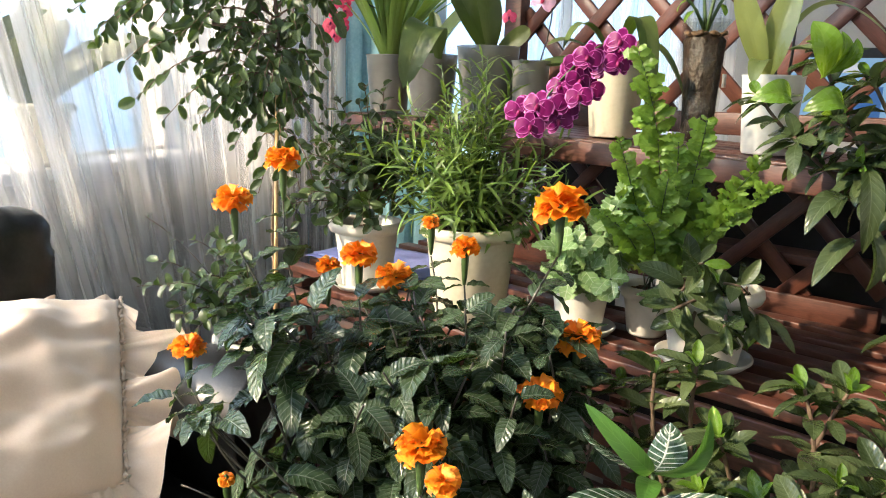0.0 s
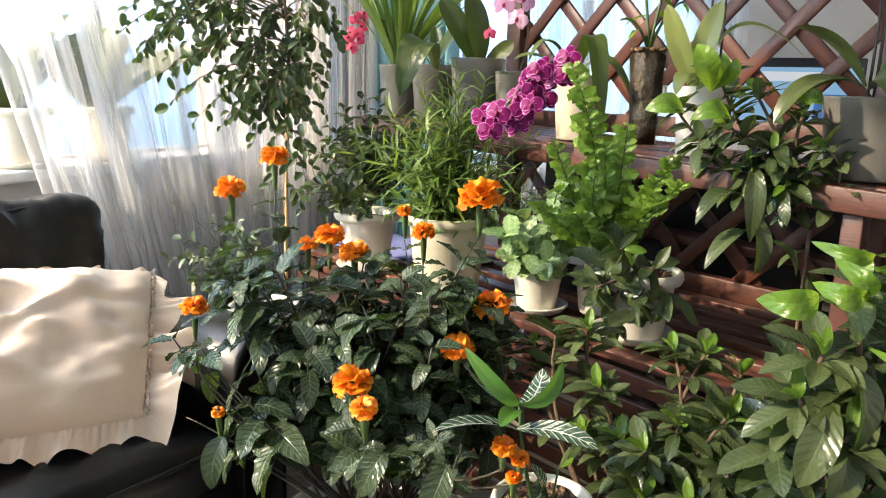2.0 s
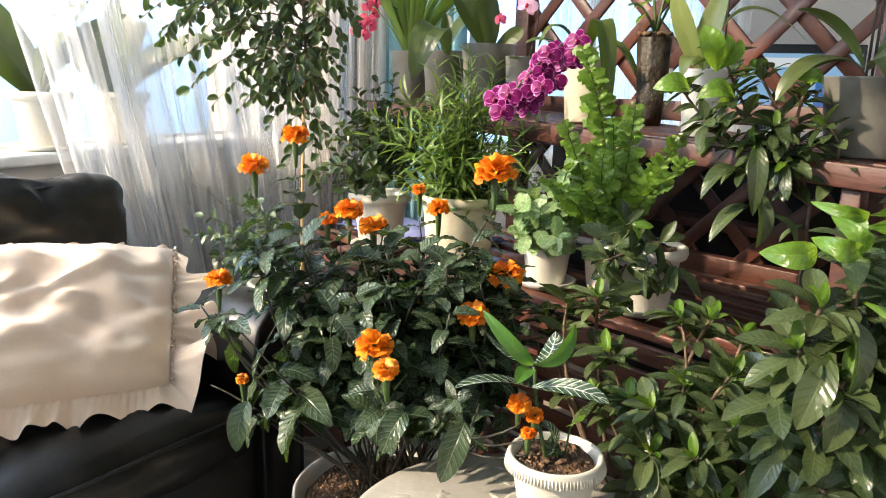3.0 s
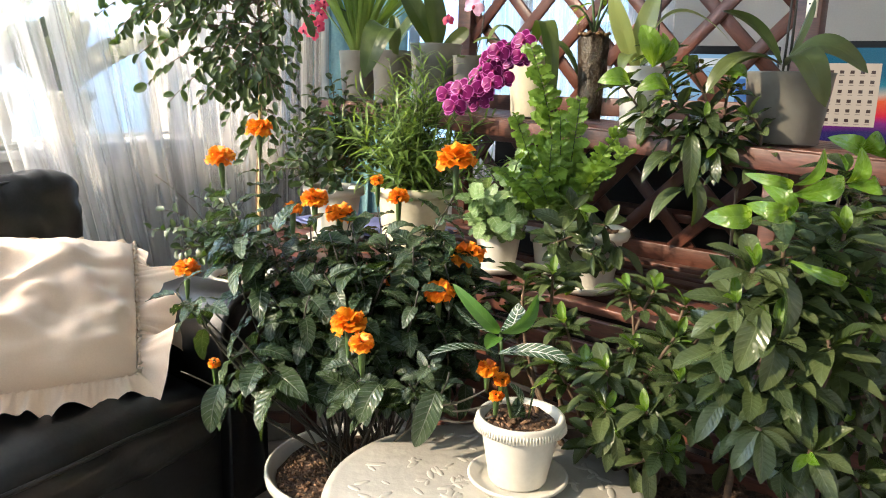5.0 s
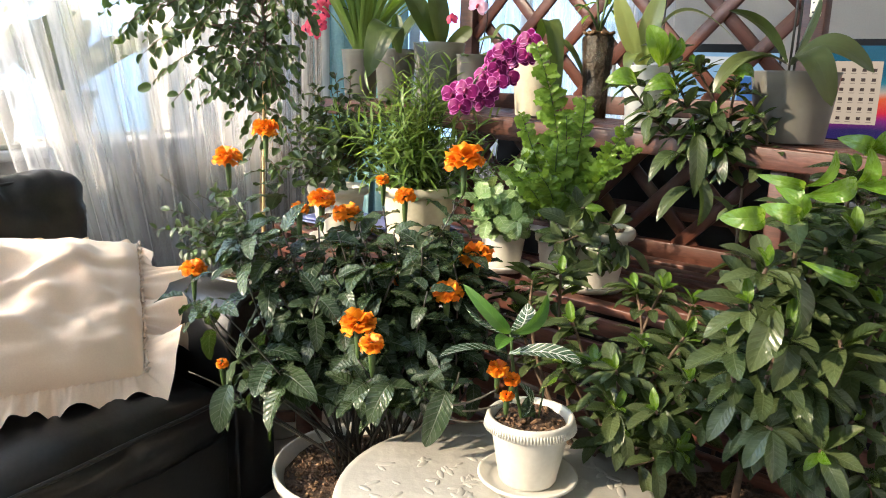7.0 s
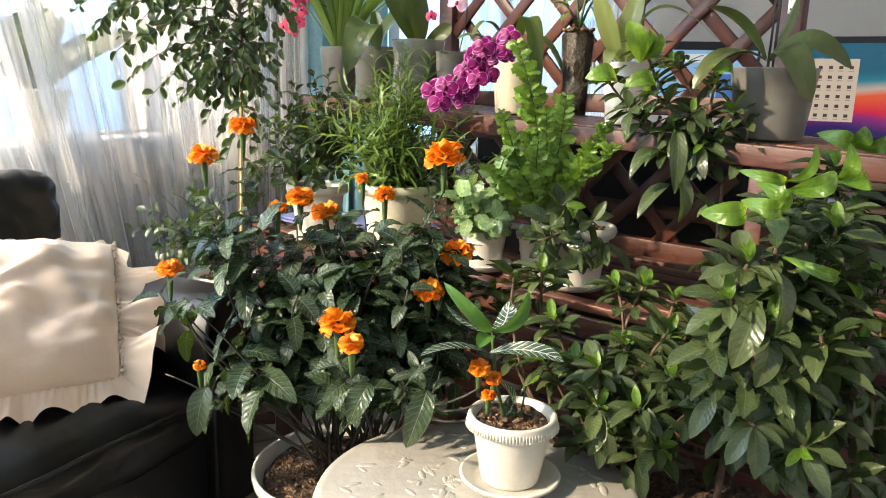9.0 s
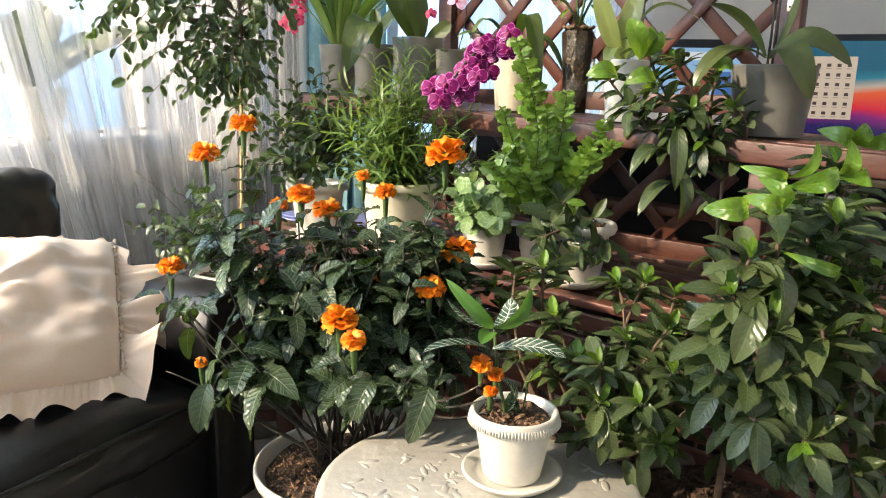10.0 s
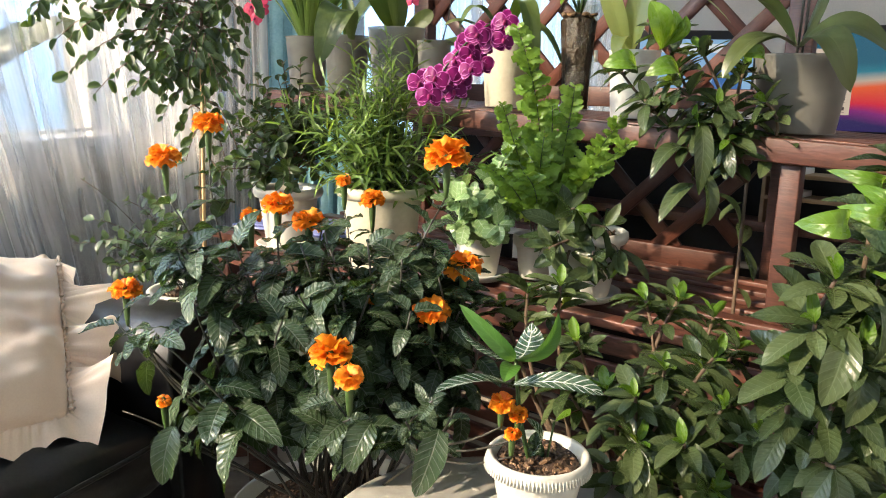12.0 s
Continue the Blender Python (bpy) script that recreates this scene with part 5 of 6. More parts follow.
# ---- pots on the slatted rack ----
def citrus_pot():
    rnd = random.Random(14)
    t = potted("dwarf_citrus", (-0.21, 2.05, 0.736), 0.095, 0.185, "bushy little tree with small oval leaves in a white pot", "potted plant", "pot_white", 0.10, soil=0.03)
    pts = curve_points((0, 0, 0.15), (0, 0, 0.30), (0.01, 0, 0), 5)
    stem(t, pts, 0.006, 0.005, "woody", "trunk")
    for k in range(60):
        a, e = rnd.uniform(0, 6.28), rnd.uniform(-0.3, 1.4)
        r = rnd.uniform(0.13, 0.25)
        tip = Vector((r * 1.05 * math.cos(a) * math.cos(e), r * math.sin(a) * math.cos(e), 0.27 + r * 1.1 * math.sin(e)))
        pts = curve_points((0, 0, rnd.uniform(0.2, 0.3)), tip, (0, 0, 0.02), 5)
        stem(t, pts, 0.002, 0.001, "woody", "branch")
        dress(t, pts, "citrus", 0.044, 0.4, 0.016, 1, 0.9, rnd, 0, 0.8, 0.3, 0.1)
    for tip in [(-0.29, 2.0, 1.27), (-0.33, 1.98, 1.2), (-0.23, 2.0, 1.25), (-0.21, 1.93, 1.30), (-0.12, 1.93, 1.22), (-0.16, 1.95, 1.30), (-0.36, 1.95, 1.12), (-0.27, 1.92, 1.18), (-0.10, 1.93, 1.14), (-0.18, 1.92, 1.2), (-0.33, 1.93, 1.05)]:
        pts = curve_points((0, 0, 0.25), rel(t, tip), (0.01, 0, 0.02), 6)
        stem(t, pts, 0.002, 0.001, "woody", "branch")
        dress(t, pts, "citrus", 0.04, 0.35, 0.014, 1, 0.9, rnd, 0, 0.8, 0.3, 0.0)
    return t


citrus_pot()


def narrow_plant():
    rnd = random.Random(15)
    t = potted("narrow_leaved_plant", (0.07, 1.79, 0.736), 0.118, 0.232, "plant with grassy narrow leaves in a wide beige pot", "potted plant", "pot_beige", soil=0.03, rim=0.010, foot=0.72)
    for k in range(84):
        a, e = rnd.uniform(0, 6.28), rnd.uniform(0.1, 1.5)
        r = rnd.uniform(0.2, 0.44)
        tip = Vector((r * 0.75 * math.cos(a) * math.cos(e), r * 0.6 * math.sin(a) * math.cos(e), 0.22 + r * math.sin(e)))
        pts = curve_points((rnd.uniform(-.04, .04), rnd.uniform(-.04, .04), 0.19), tip, Vector((0, 0, 0.03)), 6)
        stem(t, pts, 0.002, 0.001, "stem")
        dress(t, pts, "narrow", 0.085, 0.2, 0.015, 1, 0.9, rnd, 0, 0.7, 0.5, 0.0)
    for k in range(16):
        a = rnd.uniform(-2.6, 0.6)
        p = Vector((0.07 * math.cos(a), 0.07 * math.sin(a), 0.21))
        leaf(t, rnd.choice(LV["kalanchoe"]), p, (math.cos(a), math.sin(a), rnd.uniform(-0.1, 0.4)), (0, -0.3, 1), rnd.uniform(0.05, 0.085))
    return t


narrow_plant()


def succulent():
    rnd = random.Random(16)
    t = potted("variegated_succulent", (0.325, 1.67, 0.736), 0.072, 0.14, "pale ruffled succulent in a small white pot on a saucer", "potted plant", "pot_white", 0.086, soil=0.018, rim=0.006)
    for k in range(22):
        a = k * 2.4
        tip = Vector((0.055 * math.cos(a), 0.055 * math.sin(a) - 0.02, 0.15 + 0.012 * k)) if k < 10 else Vector((rnd.uniform(-0.10, 0.12), rnd.uniform(-0.24, -0.12), rnd.uniform(0.17, 0.36)))
        pts = curve_points((0, 0, 0.09), tip, (0, 0, 0.02), 5)
        stem(t, pts, 0.003, 0.002)
        dress(t, pts, "kalanchoe", 0.062, 0.3, 0.02, 2, 0.9, rnd, 0, 0.9, 0.3, 0.0)
    return t


succulent()


def crinkled_fern():
    rnd = random.Random(17)
    t = potted("crinkled_fern", (0.485, 1.665, 0.736), 0.06, 0.12, "upright fern with bright crinkled fronds in a small pot", "fern", "pot_white", soil=0.02, rim=0.006)
    fronds = [((0.372, 1.50, 1.375), 0.046), ((0.495, 1.42, 1.245), 0.040), ((0.60, 1.385, 1.175), 0.036), ((0.335, 1.45, 1.20), 0.034), ((0.56, 1.40, 1.10), 0.030), ((0.43, 1.42, 1.13), 0.036), ((0.45, 1.44, 1.20), 0.032), ((0.30, 1.42, 1.06), 0.036), ((0.38, 1.40, 1.05), 0.036), ((0.615, 1.37, 1.12), 0.034)]
    for k, (tip, wide) in enumerate(fronds):
        tip = rel(t, tip)
        root = Vector((rnd.uniform(-.02, .02), rnd.uniform(-.02, .02), 0.10))
        pts = curve_points(root, tip, Vector((rnd.uniform(-.02, .02), -0.05, 0.03)), 12)
        stem(t, pts, 0.0016, 0.0010, "stem", "frond_stalk")
        n = max(9, int((tip - root).length / 0.0175))
        for q in range(n):
            f = 0.30 + 0.70 * q / (n - 1)
            i = min(11, int(f * 12))
            p = pts[i].lerp(pts[i + 1], f * 12 - i)
            ax = (pts[i + 1] - pts[i]).normalized()
            w = wide * (1.25 - 0.70 * (q / (n - 1)) ** 1.6) * (0.85 + 0.22 * math.sin(q * 1.1 + k)) * rnd.uniform(0.85, 1.2)
            for sg in (-1, 1):
                side = Vector((sg, rnd.uniform(-0.7, 0.4), rnd.uniform(-.3, .3))) + ax * rnd.uniform(0.2, 1.0)
                leaf(t, rnd.choice(LV["fern"]), p, side, Vector((rnd.uniform(-.6, .6), -1, rnd.uniform(-.4, .9))), w * rnd.uniform(0.85, 1.3), rnd.uniform(0.55, 1.0), "pinna")
    return t


crinkled_fern()
shrub("young_shrub", (0.552, 1.47, 0.736), 0.098, 0.165, [(0.50, 1.38, 0.97), (0.57, 1.36, 0.93), (0.53, 1.32, 0.84), (0.47, 1.40, 0.91), (0.44, 1.36, 0.88), (0.60, 1.34, 0.86), (0.48, 1.33, 0.80)], 0.090, "small shrub with hanging glossy leaves in a white pot", 31, "pot_white", 6, 0.100, 0.05, 0.5, 0.012, 0.004, 2)


# ---- orchids on the shelves ----
def blossom_mesh(mat, lip, seed):
    """Five petals and a lip, facing +z, about 1 across."""
    rnd = random.Random(seed)
    bm = bmesh.new()
    for ang, wide, ln in ((90, 0.34, 0.50), (214, 0.32, 0.50), (326, 0.32, 0.50), (10, 0.54, 0.50), (170, 0.54, 0.50)):
        a = radians(ang + rnd.uniform(-5, 5))
        x, y = Vector((math.cos(a), math.sin(a), 0)), Vector((-math.sin(a), math.cos(a), 0))
        rows = []
        for i in range(6):
            t = i / 5
            w = wide * (0.15 + 0.85 * math.sin(math.pi * min(1, t * 0.78 + 0.1)) ** 0.7) * (0.55 if i == 5 else 1)
            rows.append([bm.verts.new(x * (ln * t) + y * (w * v * 0.5) + Vector((0, 0, 0.03 - 0.14 * t * t + 0.03 * math.sin(6 * t + v * 2 + ang)))) for v in (-1, -0.5, 0, 0.5, 1)])
        for r0, r1 in zip(rows, rows[1:]):
            for j in range(4):
                bm.faces.new((r0[j], r0[j + 1], r1[j + 1], r1[j]))
    me = bpy.data.meshes.new("blossom")
    bm.to_mesh(me)
    bm.free()
    blade_uv(me, 6, 5)
    me.materials.append(mat)
    me.polygons.foreach_set("use_smooth", [True] * len(me.polygons))
    lipm = bmesh.new()
    bmesh.ops.create_icosphere(lipm, subdivisions=2, radius=1, matrix=Matrix.Translation((0, -0.05, 0.06)) @ Matrix.Diagonal((0.075, 0.12, 0.09, 1)))
    return me, mesh_of("lip", lipm, lip)


PURPLE = [blossom_mesh(M["purple"], M["lip"], k) for k in range(3)]
DEEP = [blossom_mesh(M["magenta"], M["lip"], 5)]
PALE = [blossom_mesh(M["pink"], M["magenta"], 6)]


def blossom(parent, kind, pos, toward, size, turn=0.0):
    me, lip = kind[int(abs(pos[0]) * 1000) % len(kind)]
    ob = new("blossom", me)
    ob.parent = parent
    z = Vector(toward).normalized()
    x = z.orthogonal().normalized()
    up = Vector((math.sin(turn), 0, math.cos(turn)))
    y = (up - z * z.dot(up)).normalized()
    x = y.cross(z)
    m = Matrix((x, y, z)).transposed().to_4x4()
    m.translation = pos
    ob.matrix_basis = m @ Matrix.Diagonal((size, size, size, 1))
    lp = new("lip", lip)
    lp.parent = ob
    return ob


def cup(name, place, r, h, label, mat="clear_pot", foot=0.78, category="orchid", fill="bark"):
    x, y, z = place
    t = thing(name, pose(x, y, z), label, category)
    b = r * foot
    part("pot", lathe([(b * 0.3, 0), (b, 0), (b + 0.002, 0.004), (r, h - 0.004), (r + 0.002, h), (r - 0.002, h), (b - 0.004, 0.006), (b * 0.3, 0.006)], 48), M[mat], t)
    part("bark_fill", lathe([(b * 0.2, 0.012), (b * 0.88, 0.012), (b * 0.94, h * 0.35), (r * 0.86, h * 0.84), (r * 0.6, h * 0.90), (r * 0.2, h * 0.88)], 28, 0.06, 9), M[fill], t)
    bm = bmesh.new()
    rnd = random.Random(int(x * 999) + 3)
    for k in range(26):
        a, q = rnd.uniform(0, 6.28), r * 0.85 * math.sqrt(rnd.random())
        slab(bm, (rnd.uniform(.012, .024), rnd.uniform(.008, .014), 0.008), pose(q * math.cos(a), q * math.sin(a), h * 0.89, rnd.uniform(-40, 40), rnd.uniform(-40, 40), rnd.uniform(0, 360)), 0.002, 1)
    part("bark_chips", bm, M["bark"], t)
    t["top"] = h * 0.88
    return t


def orchid_leaves(t, items, kind="orchid"):
    """items: tip in the world, length, widening, up hint."""
    z0 = Vector((0, 0, t["top"]))
    for k, (tip, wide, up) in enumerate(items):
        d = rel(t, tip) - z0
        leaf(t, LV[kind][k % 4], z0, d + Vector((0, 0, 0.25 * d.length)), up, d.length * 1.05, wide)


grass = cup("strap_leaved_orchid", on_shelf(-0.88, -0.36), 0.074, 0.182, "orchid with long upright strap leaves in a clear pot")
for k in range(30):
    a = k * 2.4
    leaf(grass, LV["strap"][k % 3], (0.012 * math.cos(a), 0.012 * math.sin(a), 0.14), (math.cos(a) * 0.42 + 0.05, math.sin(a) * 0.3, 1.0), (-math.cos(a), -math.sin(a), 0.3), random.Random(k).uniform(0.30, 0.46), 0.65)
o1 = cup("broad_leaved_orchid", on_shelf(-0.68, -0.36), 0.078, 0.188, "orchid with one broad drooping leaf in a clear pot")
arched_leaf(o1, "orchid", (-0.02, 2.25, 1.38), (-0.055, 2.08, 1.455), (-0.115, 2.06, 1.29), 0.105)
orchid_leaves(o1, [((0.06, 2.2, 1.50), 1.0, (-1, -0.5, 0.4)), ((-0.03, 2.35, 1.52), 1.0, (0.3, -1, 0.4))])
o2 = cup("dark_leaved_orchid", on_shelf(-0.455, -0.36), 0.090, 0.215, "orchid with dark upright leaves in a clear pot")
for base, mid, tip, w in [((0.119, 2.180, 1.390), (0.058, 2.150, 1.507), (-0.001, 2.150, 1.597), 0.075), ((0.129, 2.180, 1.390), (0.116, 2.150, 1.509), (0.084, 2.150, 1.618), 0.085), ((0.139, 2.180, 1.390), (0.196, 2.150, 1.437), (0.233, 2.140, 1.466), 0.050)]:
    arched_leaf(o2, "orchid_dark", base, mid, tip, w)
pale = cup("pale_orchid", on_shelf(-0.30, -0.36), 0.052, 0.18, "orchid with pale pink blossoms in a clear pot")
sp = curve_points((0, 0, 0.10), rel(pale, (0.20, 1.97, 1.60)), (0.06, 0, 0.08), 8)
stem(pale, sp, 0.0025, 0.0018, "dark_stem", "flower_stalk")
for k, (x, y, z) in enumerate([(0.20, 1.96, 1.56), (0.24, 1.95, 1.52), (0.26, 1.97, 1.575), (0.225, 1.95, 1.60), (0.19, 1.97, 1.62)]):
    blossom(pale, PALE, rel(pale, (x, y, z)), (-0.2, -1, 0.1), 0.065, 0.4 * k)
blossom(pale, DEEP, rel(pale, (0.16, 2.0, 1.48)), (-0.4, -1, 0.0), 0.04)
orchid_leaves(pale, [((0.40, 2.02, 1.34), 0.9, (0, -0.5, 1)), ((0.20, 2.0, 1.36), 0.8, (0, -0.5, 1))])

deep = cup("deep_pink_orchid", on_shelf(-0.88, -0.18), 0.05, 0.15, "orchid with a spray of deep pink blossoms")
sp = curve_points((0, 0, 0.12), rel(deep, (-0.36, 2.50, 1.58)), (0.05, 0, 0.05), 8)
stem(deep, sp, 0.0025, 0.0018, "dark_stem", "flower_stalk")
for k, (x, y, z) in enumerate([(-0.39, 2.5, 1.47), (-0.355, 2.49, 1.455), (-0.33, 2.5, 1.49), (-0.36, 2.5, 1.51), (-0.32, 2.5, 1.53), (-0.34, 2.48, 1.56), (-0.31, 2.5, 1.575), (-0.37, 2.5, 1.49)]):
    blossom(deep, DEEP, rel(deep, (x, y, z)), (-0.3 + 0.2 * (k % 3), -1, 0.2), 0.05, 0.5 * k)


def purple_orchid():
    rnd = random.Random(41)
    t = cup("purple_orchid", on_shelf(-0.03, -0.36), 0.072, 0.18, "orchid with an arching spray of purple blossoms in a beige pot", "pot_beige")
    for base, mid, tip, w in [((0.412, 1.850, 1.365), (0.444, 1.750, 1.457), (0.471, 1.730, 1.215), 0.058), ((0.421, 1.850, 1.365), (0.487, 1.790, 1.405), (0.560, 1.770, 1.292), 0.040), ((0.404, 1.850, 1.364), (0.327, 1.820, 1.451), (0.274, 1.810, 1.392), 0.045), ((0.400, 1.850, 1.364), (0.303, 1.820, 1.410), (0.235, 1.810, 1.399), 0.040)]:
        arched_leaf(t, "orchid", base, mid, tip, w)
    path = curve_points(rel(t, (0.38, 1.84, 1.33)), rel(t, (0.36, 1.68, 1.41)), (0.02, 0, 0.05), 6) + curve_points(rel(t, (0.36, 1.68, 1.41)), rel(t, (0.18, 1.68, 1.21)), (-0.01, -0.01, 0.02), 10)[1:]
    stem(t, path, 0.003, 0.002, "stem", "flower_stalk")
    for k in range(30):
        f = (k + 0.5) / 30
        p = rel(t, (0.375, 1.665, 1.40)).lerp(rel(t, (0.185, 1.67, 1.205)), f)
        q = p + Vector((0.75, 0, -0.66)) * rnd.uniform(-0.045, 0.05) * (0.6 + 0.5 * f) + Vector((0, rnd.uniform(-.05, 0.02), 0))
        blossom(t, PURPLE, q, (rnd.uniform(-.5, .3), -1, rnd.uniform(-.15, .3)), rnd.uniform(0.060, 0.074), rnd.uniform(-.5, .5))
    return t


purple_orchid()


def glass_vase():
    t = cup("glass_vase_orchid", on_shelf(0.20, -0.37), 0.052, 0.283, "tall clear glass vase of bark with a green cane plant", "vase_glass", 0.72, fill="wet_bark")
    rnd = random.Random(44)
    for k, tip in enumerate([(0.50, 1.70, 1.50), (0.62, 1.70, 1.62), (0.55, 1.72, 1.60), (0.66, 1.72, 1.55)]):
        pts = curve_points((0, 0, 0.25), rel(t, tip), (0, 0, 0.03), 6)
        stem(t, pts, 0.004, 0.003)
        dress(t, pts, "young", 0.07, 0.5, 0.035, 1, 0.9, rnd)
    part("label", beam((0.016, 0.002, 0.03), 0), M["white_paint"], t, "small white tag", at=pose(0.045, -0.02, 0.15, 0, 0, 40))
    return t


glass_vase()
o3 = cup("white_potted_orchid", on_shelf(0.36, -0.36), 0.064, 0.168, "orchid with broad pale leaves in a white pot", "pot_white")
for base, mid, tip, w in [((0.674, 1.600, 1.335), (0.630, 1.580, 1.426), (0.591, 1.580, 1.527), 0.052), ((0.686, 1.600, 1.336), (0.685, 1.570, 1.427), (0.714, 1.570, 1.537), 0.062), ((0.686, 1.600, 1.336), (0.759, 1.550, 1.478), (0.912, 1.540, 1.405), 0.046), ((0.683, 1.600, 1.336), (0.637, 1.540, 1.365), (0.617, 1.520, 1.317), 0.040)]:
    arched_leaf(o3, "pale_leaf", base, mid, tip, w)
for dx in (0.0, 0.03):
    stem(o3, curve_points((dx, 0, 0.1), (dx - 0.02, -0.02, 0.75), (0.01, 0, 0), 6), 0.003, 0.0025, "dark_stem", "flower_stalk")
o4 = cup("large_orchid", on_shelf(0.765, -0.375), 0.100, 0.168, "large orchid with long arching leaves in a clear pot")
for base, mid, tip, w in [((0.952, 1.300, 1.343), (0.993, 1.200, 1.381), (1.089, 1.180, 1.322), 0.062), ((0.958, 1.300, 1.339), (0.948, 1.180, 1.351), (0.998, 1.170, 1.245), 0.066), ((0.944, 1.300, 1.343), (0.877, 1.300, 1.425), (0.785, 1.280, 1.456), 0.040), ((0.944, 1.300, 1.339), (0.812, 1.220, 1.349), (0.738, 1.200, 1.267), 0.046), ((0.947, 1.300, 1.342), (0.853, 1.240, 1.354), (0.787, 1.220, 1.319), 0.028), ((0.955, 1.300, 1.343), (0.983, 1.300, 1.415), (1.006, 1.300, 1.493), 0.046)]:
    arched_leaf(o4, "orchid_dark", base, mid, tip, w)
for dx in (0.0, 0.012):
    stem(o4, curve_points((dx - 0.02, 0, 0.12), (dx - 0.05, -0.02, 0.75), (0.012, 0, 0), 6), 0.003, 0.0025, "dark_stem", "flower_stalk")


# ---- zebra-leaved plant on the table ----
def zebra_plant():
    t = potted("zebra_plant", (0.315, 0.872, 0.479), 0.083, 0.142, "young zebra-striped plant in a white ribbed pot on a saucer", "potted plant", "pot_white", 0.102, soil=0.013, rim=0.007, foot=0.66)
    bm = bmesh.new()
    for k in range(90):
        a = 2 * math.pi * k / 90
        slab(bm, (0.003, 0.0026, 0.015), pose(0.0905 * math.cos(a), 0.0905 * math.sin(a), 0.1305, 0, -14, math.degrees(a)), 0)
    part("rim_ribs", bm, M["pot_white"], t, "fine moulded ribs")
    top = rel(t, (0.266, 0.862, 0.800))
    pts = curve_points((-0.01, 0.0, 0.11), top, (-0.006, 0, 0), 5)
    stem(t, pts, 0.004, 0.003)
    for mat, base, mid, tip, wd in [("zebra", (0.262, 0.858, 0.755), (0.195, 0.835, 0.772), (0.128, 0.81, 0.765), 0.046), ("zebra", (0.264, 0.858, 0.757), (0.33, 0.80, 0.782), (0.388, 0.77, 0.772), 0.036),
                                    ("zebra", (0.264, 0.868, 0.796), (0.215, 0.885, 0.815), (0.176, 0.905, 0.842), 0.046), ("zebra", (0.268, 0.868, 0.796), (0.295, 0.905, 0.805), (0.305, 0.925, 0.842), 0.056), ("fresh", (0.262, 0.86, 0.79), (0.25, 0.83, 0.795), (0.235, 0.80, 0.785), 0.032),
                                    ("fresh", (0.264, 0.862, 0.798), (0.228, 0.835, 0.838), (0.170, 0.865, 0.893), 0.028), ("fresh", (0.267, 0.862, 0.798), (0.308, 0.830, 0.832), (0.333, 0.86, 0.878), 0.030), ("zebra", (0.30, 0.865, 0.625), (0.31, 0.85, 0.665), (0.285, 0.85, 0.70), 0.028)]:
        arched_leaf(t, mat, base, mid, tip, wd, 0.16, 0.5, 0.62)
    p2 = curve_points((0.012, 0.0, 0.11), rel(t, (0.338, 0.865, 0.685)), (0, 0, 0), 4)
    stem(t, p2, 0.0022, 0.0018)
    leaf(t, LV["round"][0], p2[-1], (0.3, -0.6, 0.5), (0, -0.5, 1), 0.045)
    leaf(t, LV["round"][1], (0.0, -0.01, 0.125), (-0.8, -0.3, 0.1), (0, -0.3, 1), 0.03)
    leaf(t, LV["crossandra"][0], (0.0, 0.01, 0.12), (-0.1, -0.2, 1), (-0.5, -1, 0.2), 0.06)
    return t


zebra_plant()


# ---- pots on the window sill ----
def sill_orchid(s, label, seed):
    rnd = random.Random(seed)
    p = WL @ Vector((s, 0.10, 1.006))
    t = potted("sill_plant", tuple(p), 0.098, 0.20, label, "potted plant", "pot_white", 0.11, soil=0.02)
    for k in range(10):
        a = k * 2.4 + rnd.uniform(0, 1)
        leaf(t, LV["orchid_dark"][k % 4], (0, 0, 0.18), (math.cos(a) * 0.6, math.sin(a) * 0.4, rnd.uniform(0.5, 1.7)), (-0.4 * math.cos(a), -0.6, 0.5), rnd.uniform(0.24, 0.40), 1.3)
    return t


sill_orchid(-0.19, "broad-leaved plant in a white pot on the window sill", 51)
sill_orchid(0.19, "broad-leaved plant in a white pot behind the curtain", 52)


# ---- mat and box on the slatted rack ----
M["violet_cloth"] = surface("violet_blue_cloth", (0.14, 0.16, 0.36), (0.22, 0.25, 0.48), 0.7, grain=160, bump=0.2, big=8)


def mat():
    """A folded cloth: two layers with a soft, uneven top."""
    t = thing("folded_cloth", F @ pose(-0.72, -0.43, 0.7355, 0, 0, 4), "folded violet-blue cloth lying on the slatted rack", "cloth")
    for k, (sx, sy) in enumerate(((0.62, 0.29), (0.60, 0.26))):
        bm = bmesh.new()
        grid = []
        for j in range(15):
            grid.append([bm.verts.new((sx * (i / 30 - 0.5) + 0.004 * math.sin(j), sy * (j / 14 - 0.5) + 0.004 * math.sin(i * 0.9 + k), 0.004 * noise.noise(Vector((i * 0.4, j * 0.4, k)))) ) for i in range(31)])
        for a, b in zip(grid, grid[1:]):
            for i in range(30):
                bm.faces.new((a[i], a[i + 1], b[i + 1], b[i]))
        ext = bmesh.ops.extrude_face_region(bm, geom=bm.faces[:])
        for v in [g for g in ext["geom"] if isinstance(g, bmesh.types.BMVert)]:
            v.co.z += 0.004
        part("layer", bm, M["violet_cloth"], t, at=pose(0.006 * k, 0, 0.005 + 0.009 * k))
    return t


mat()


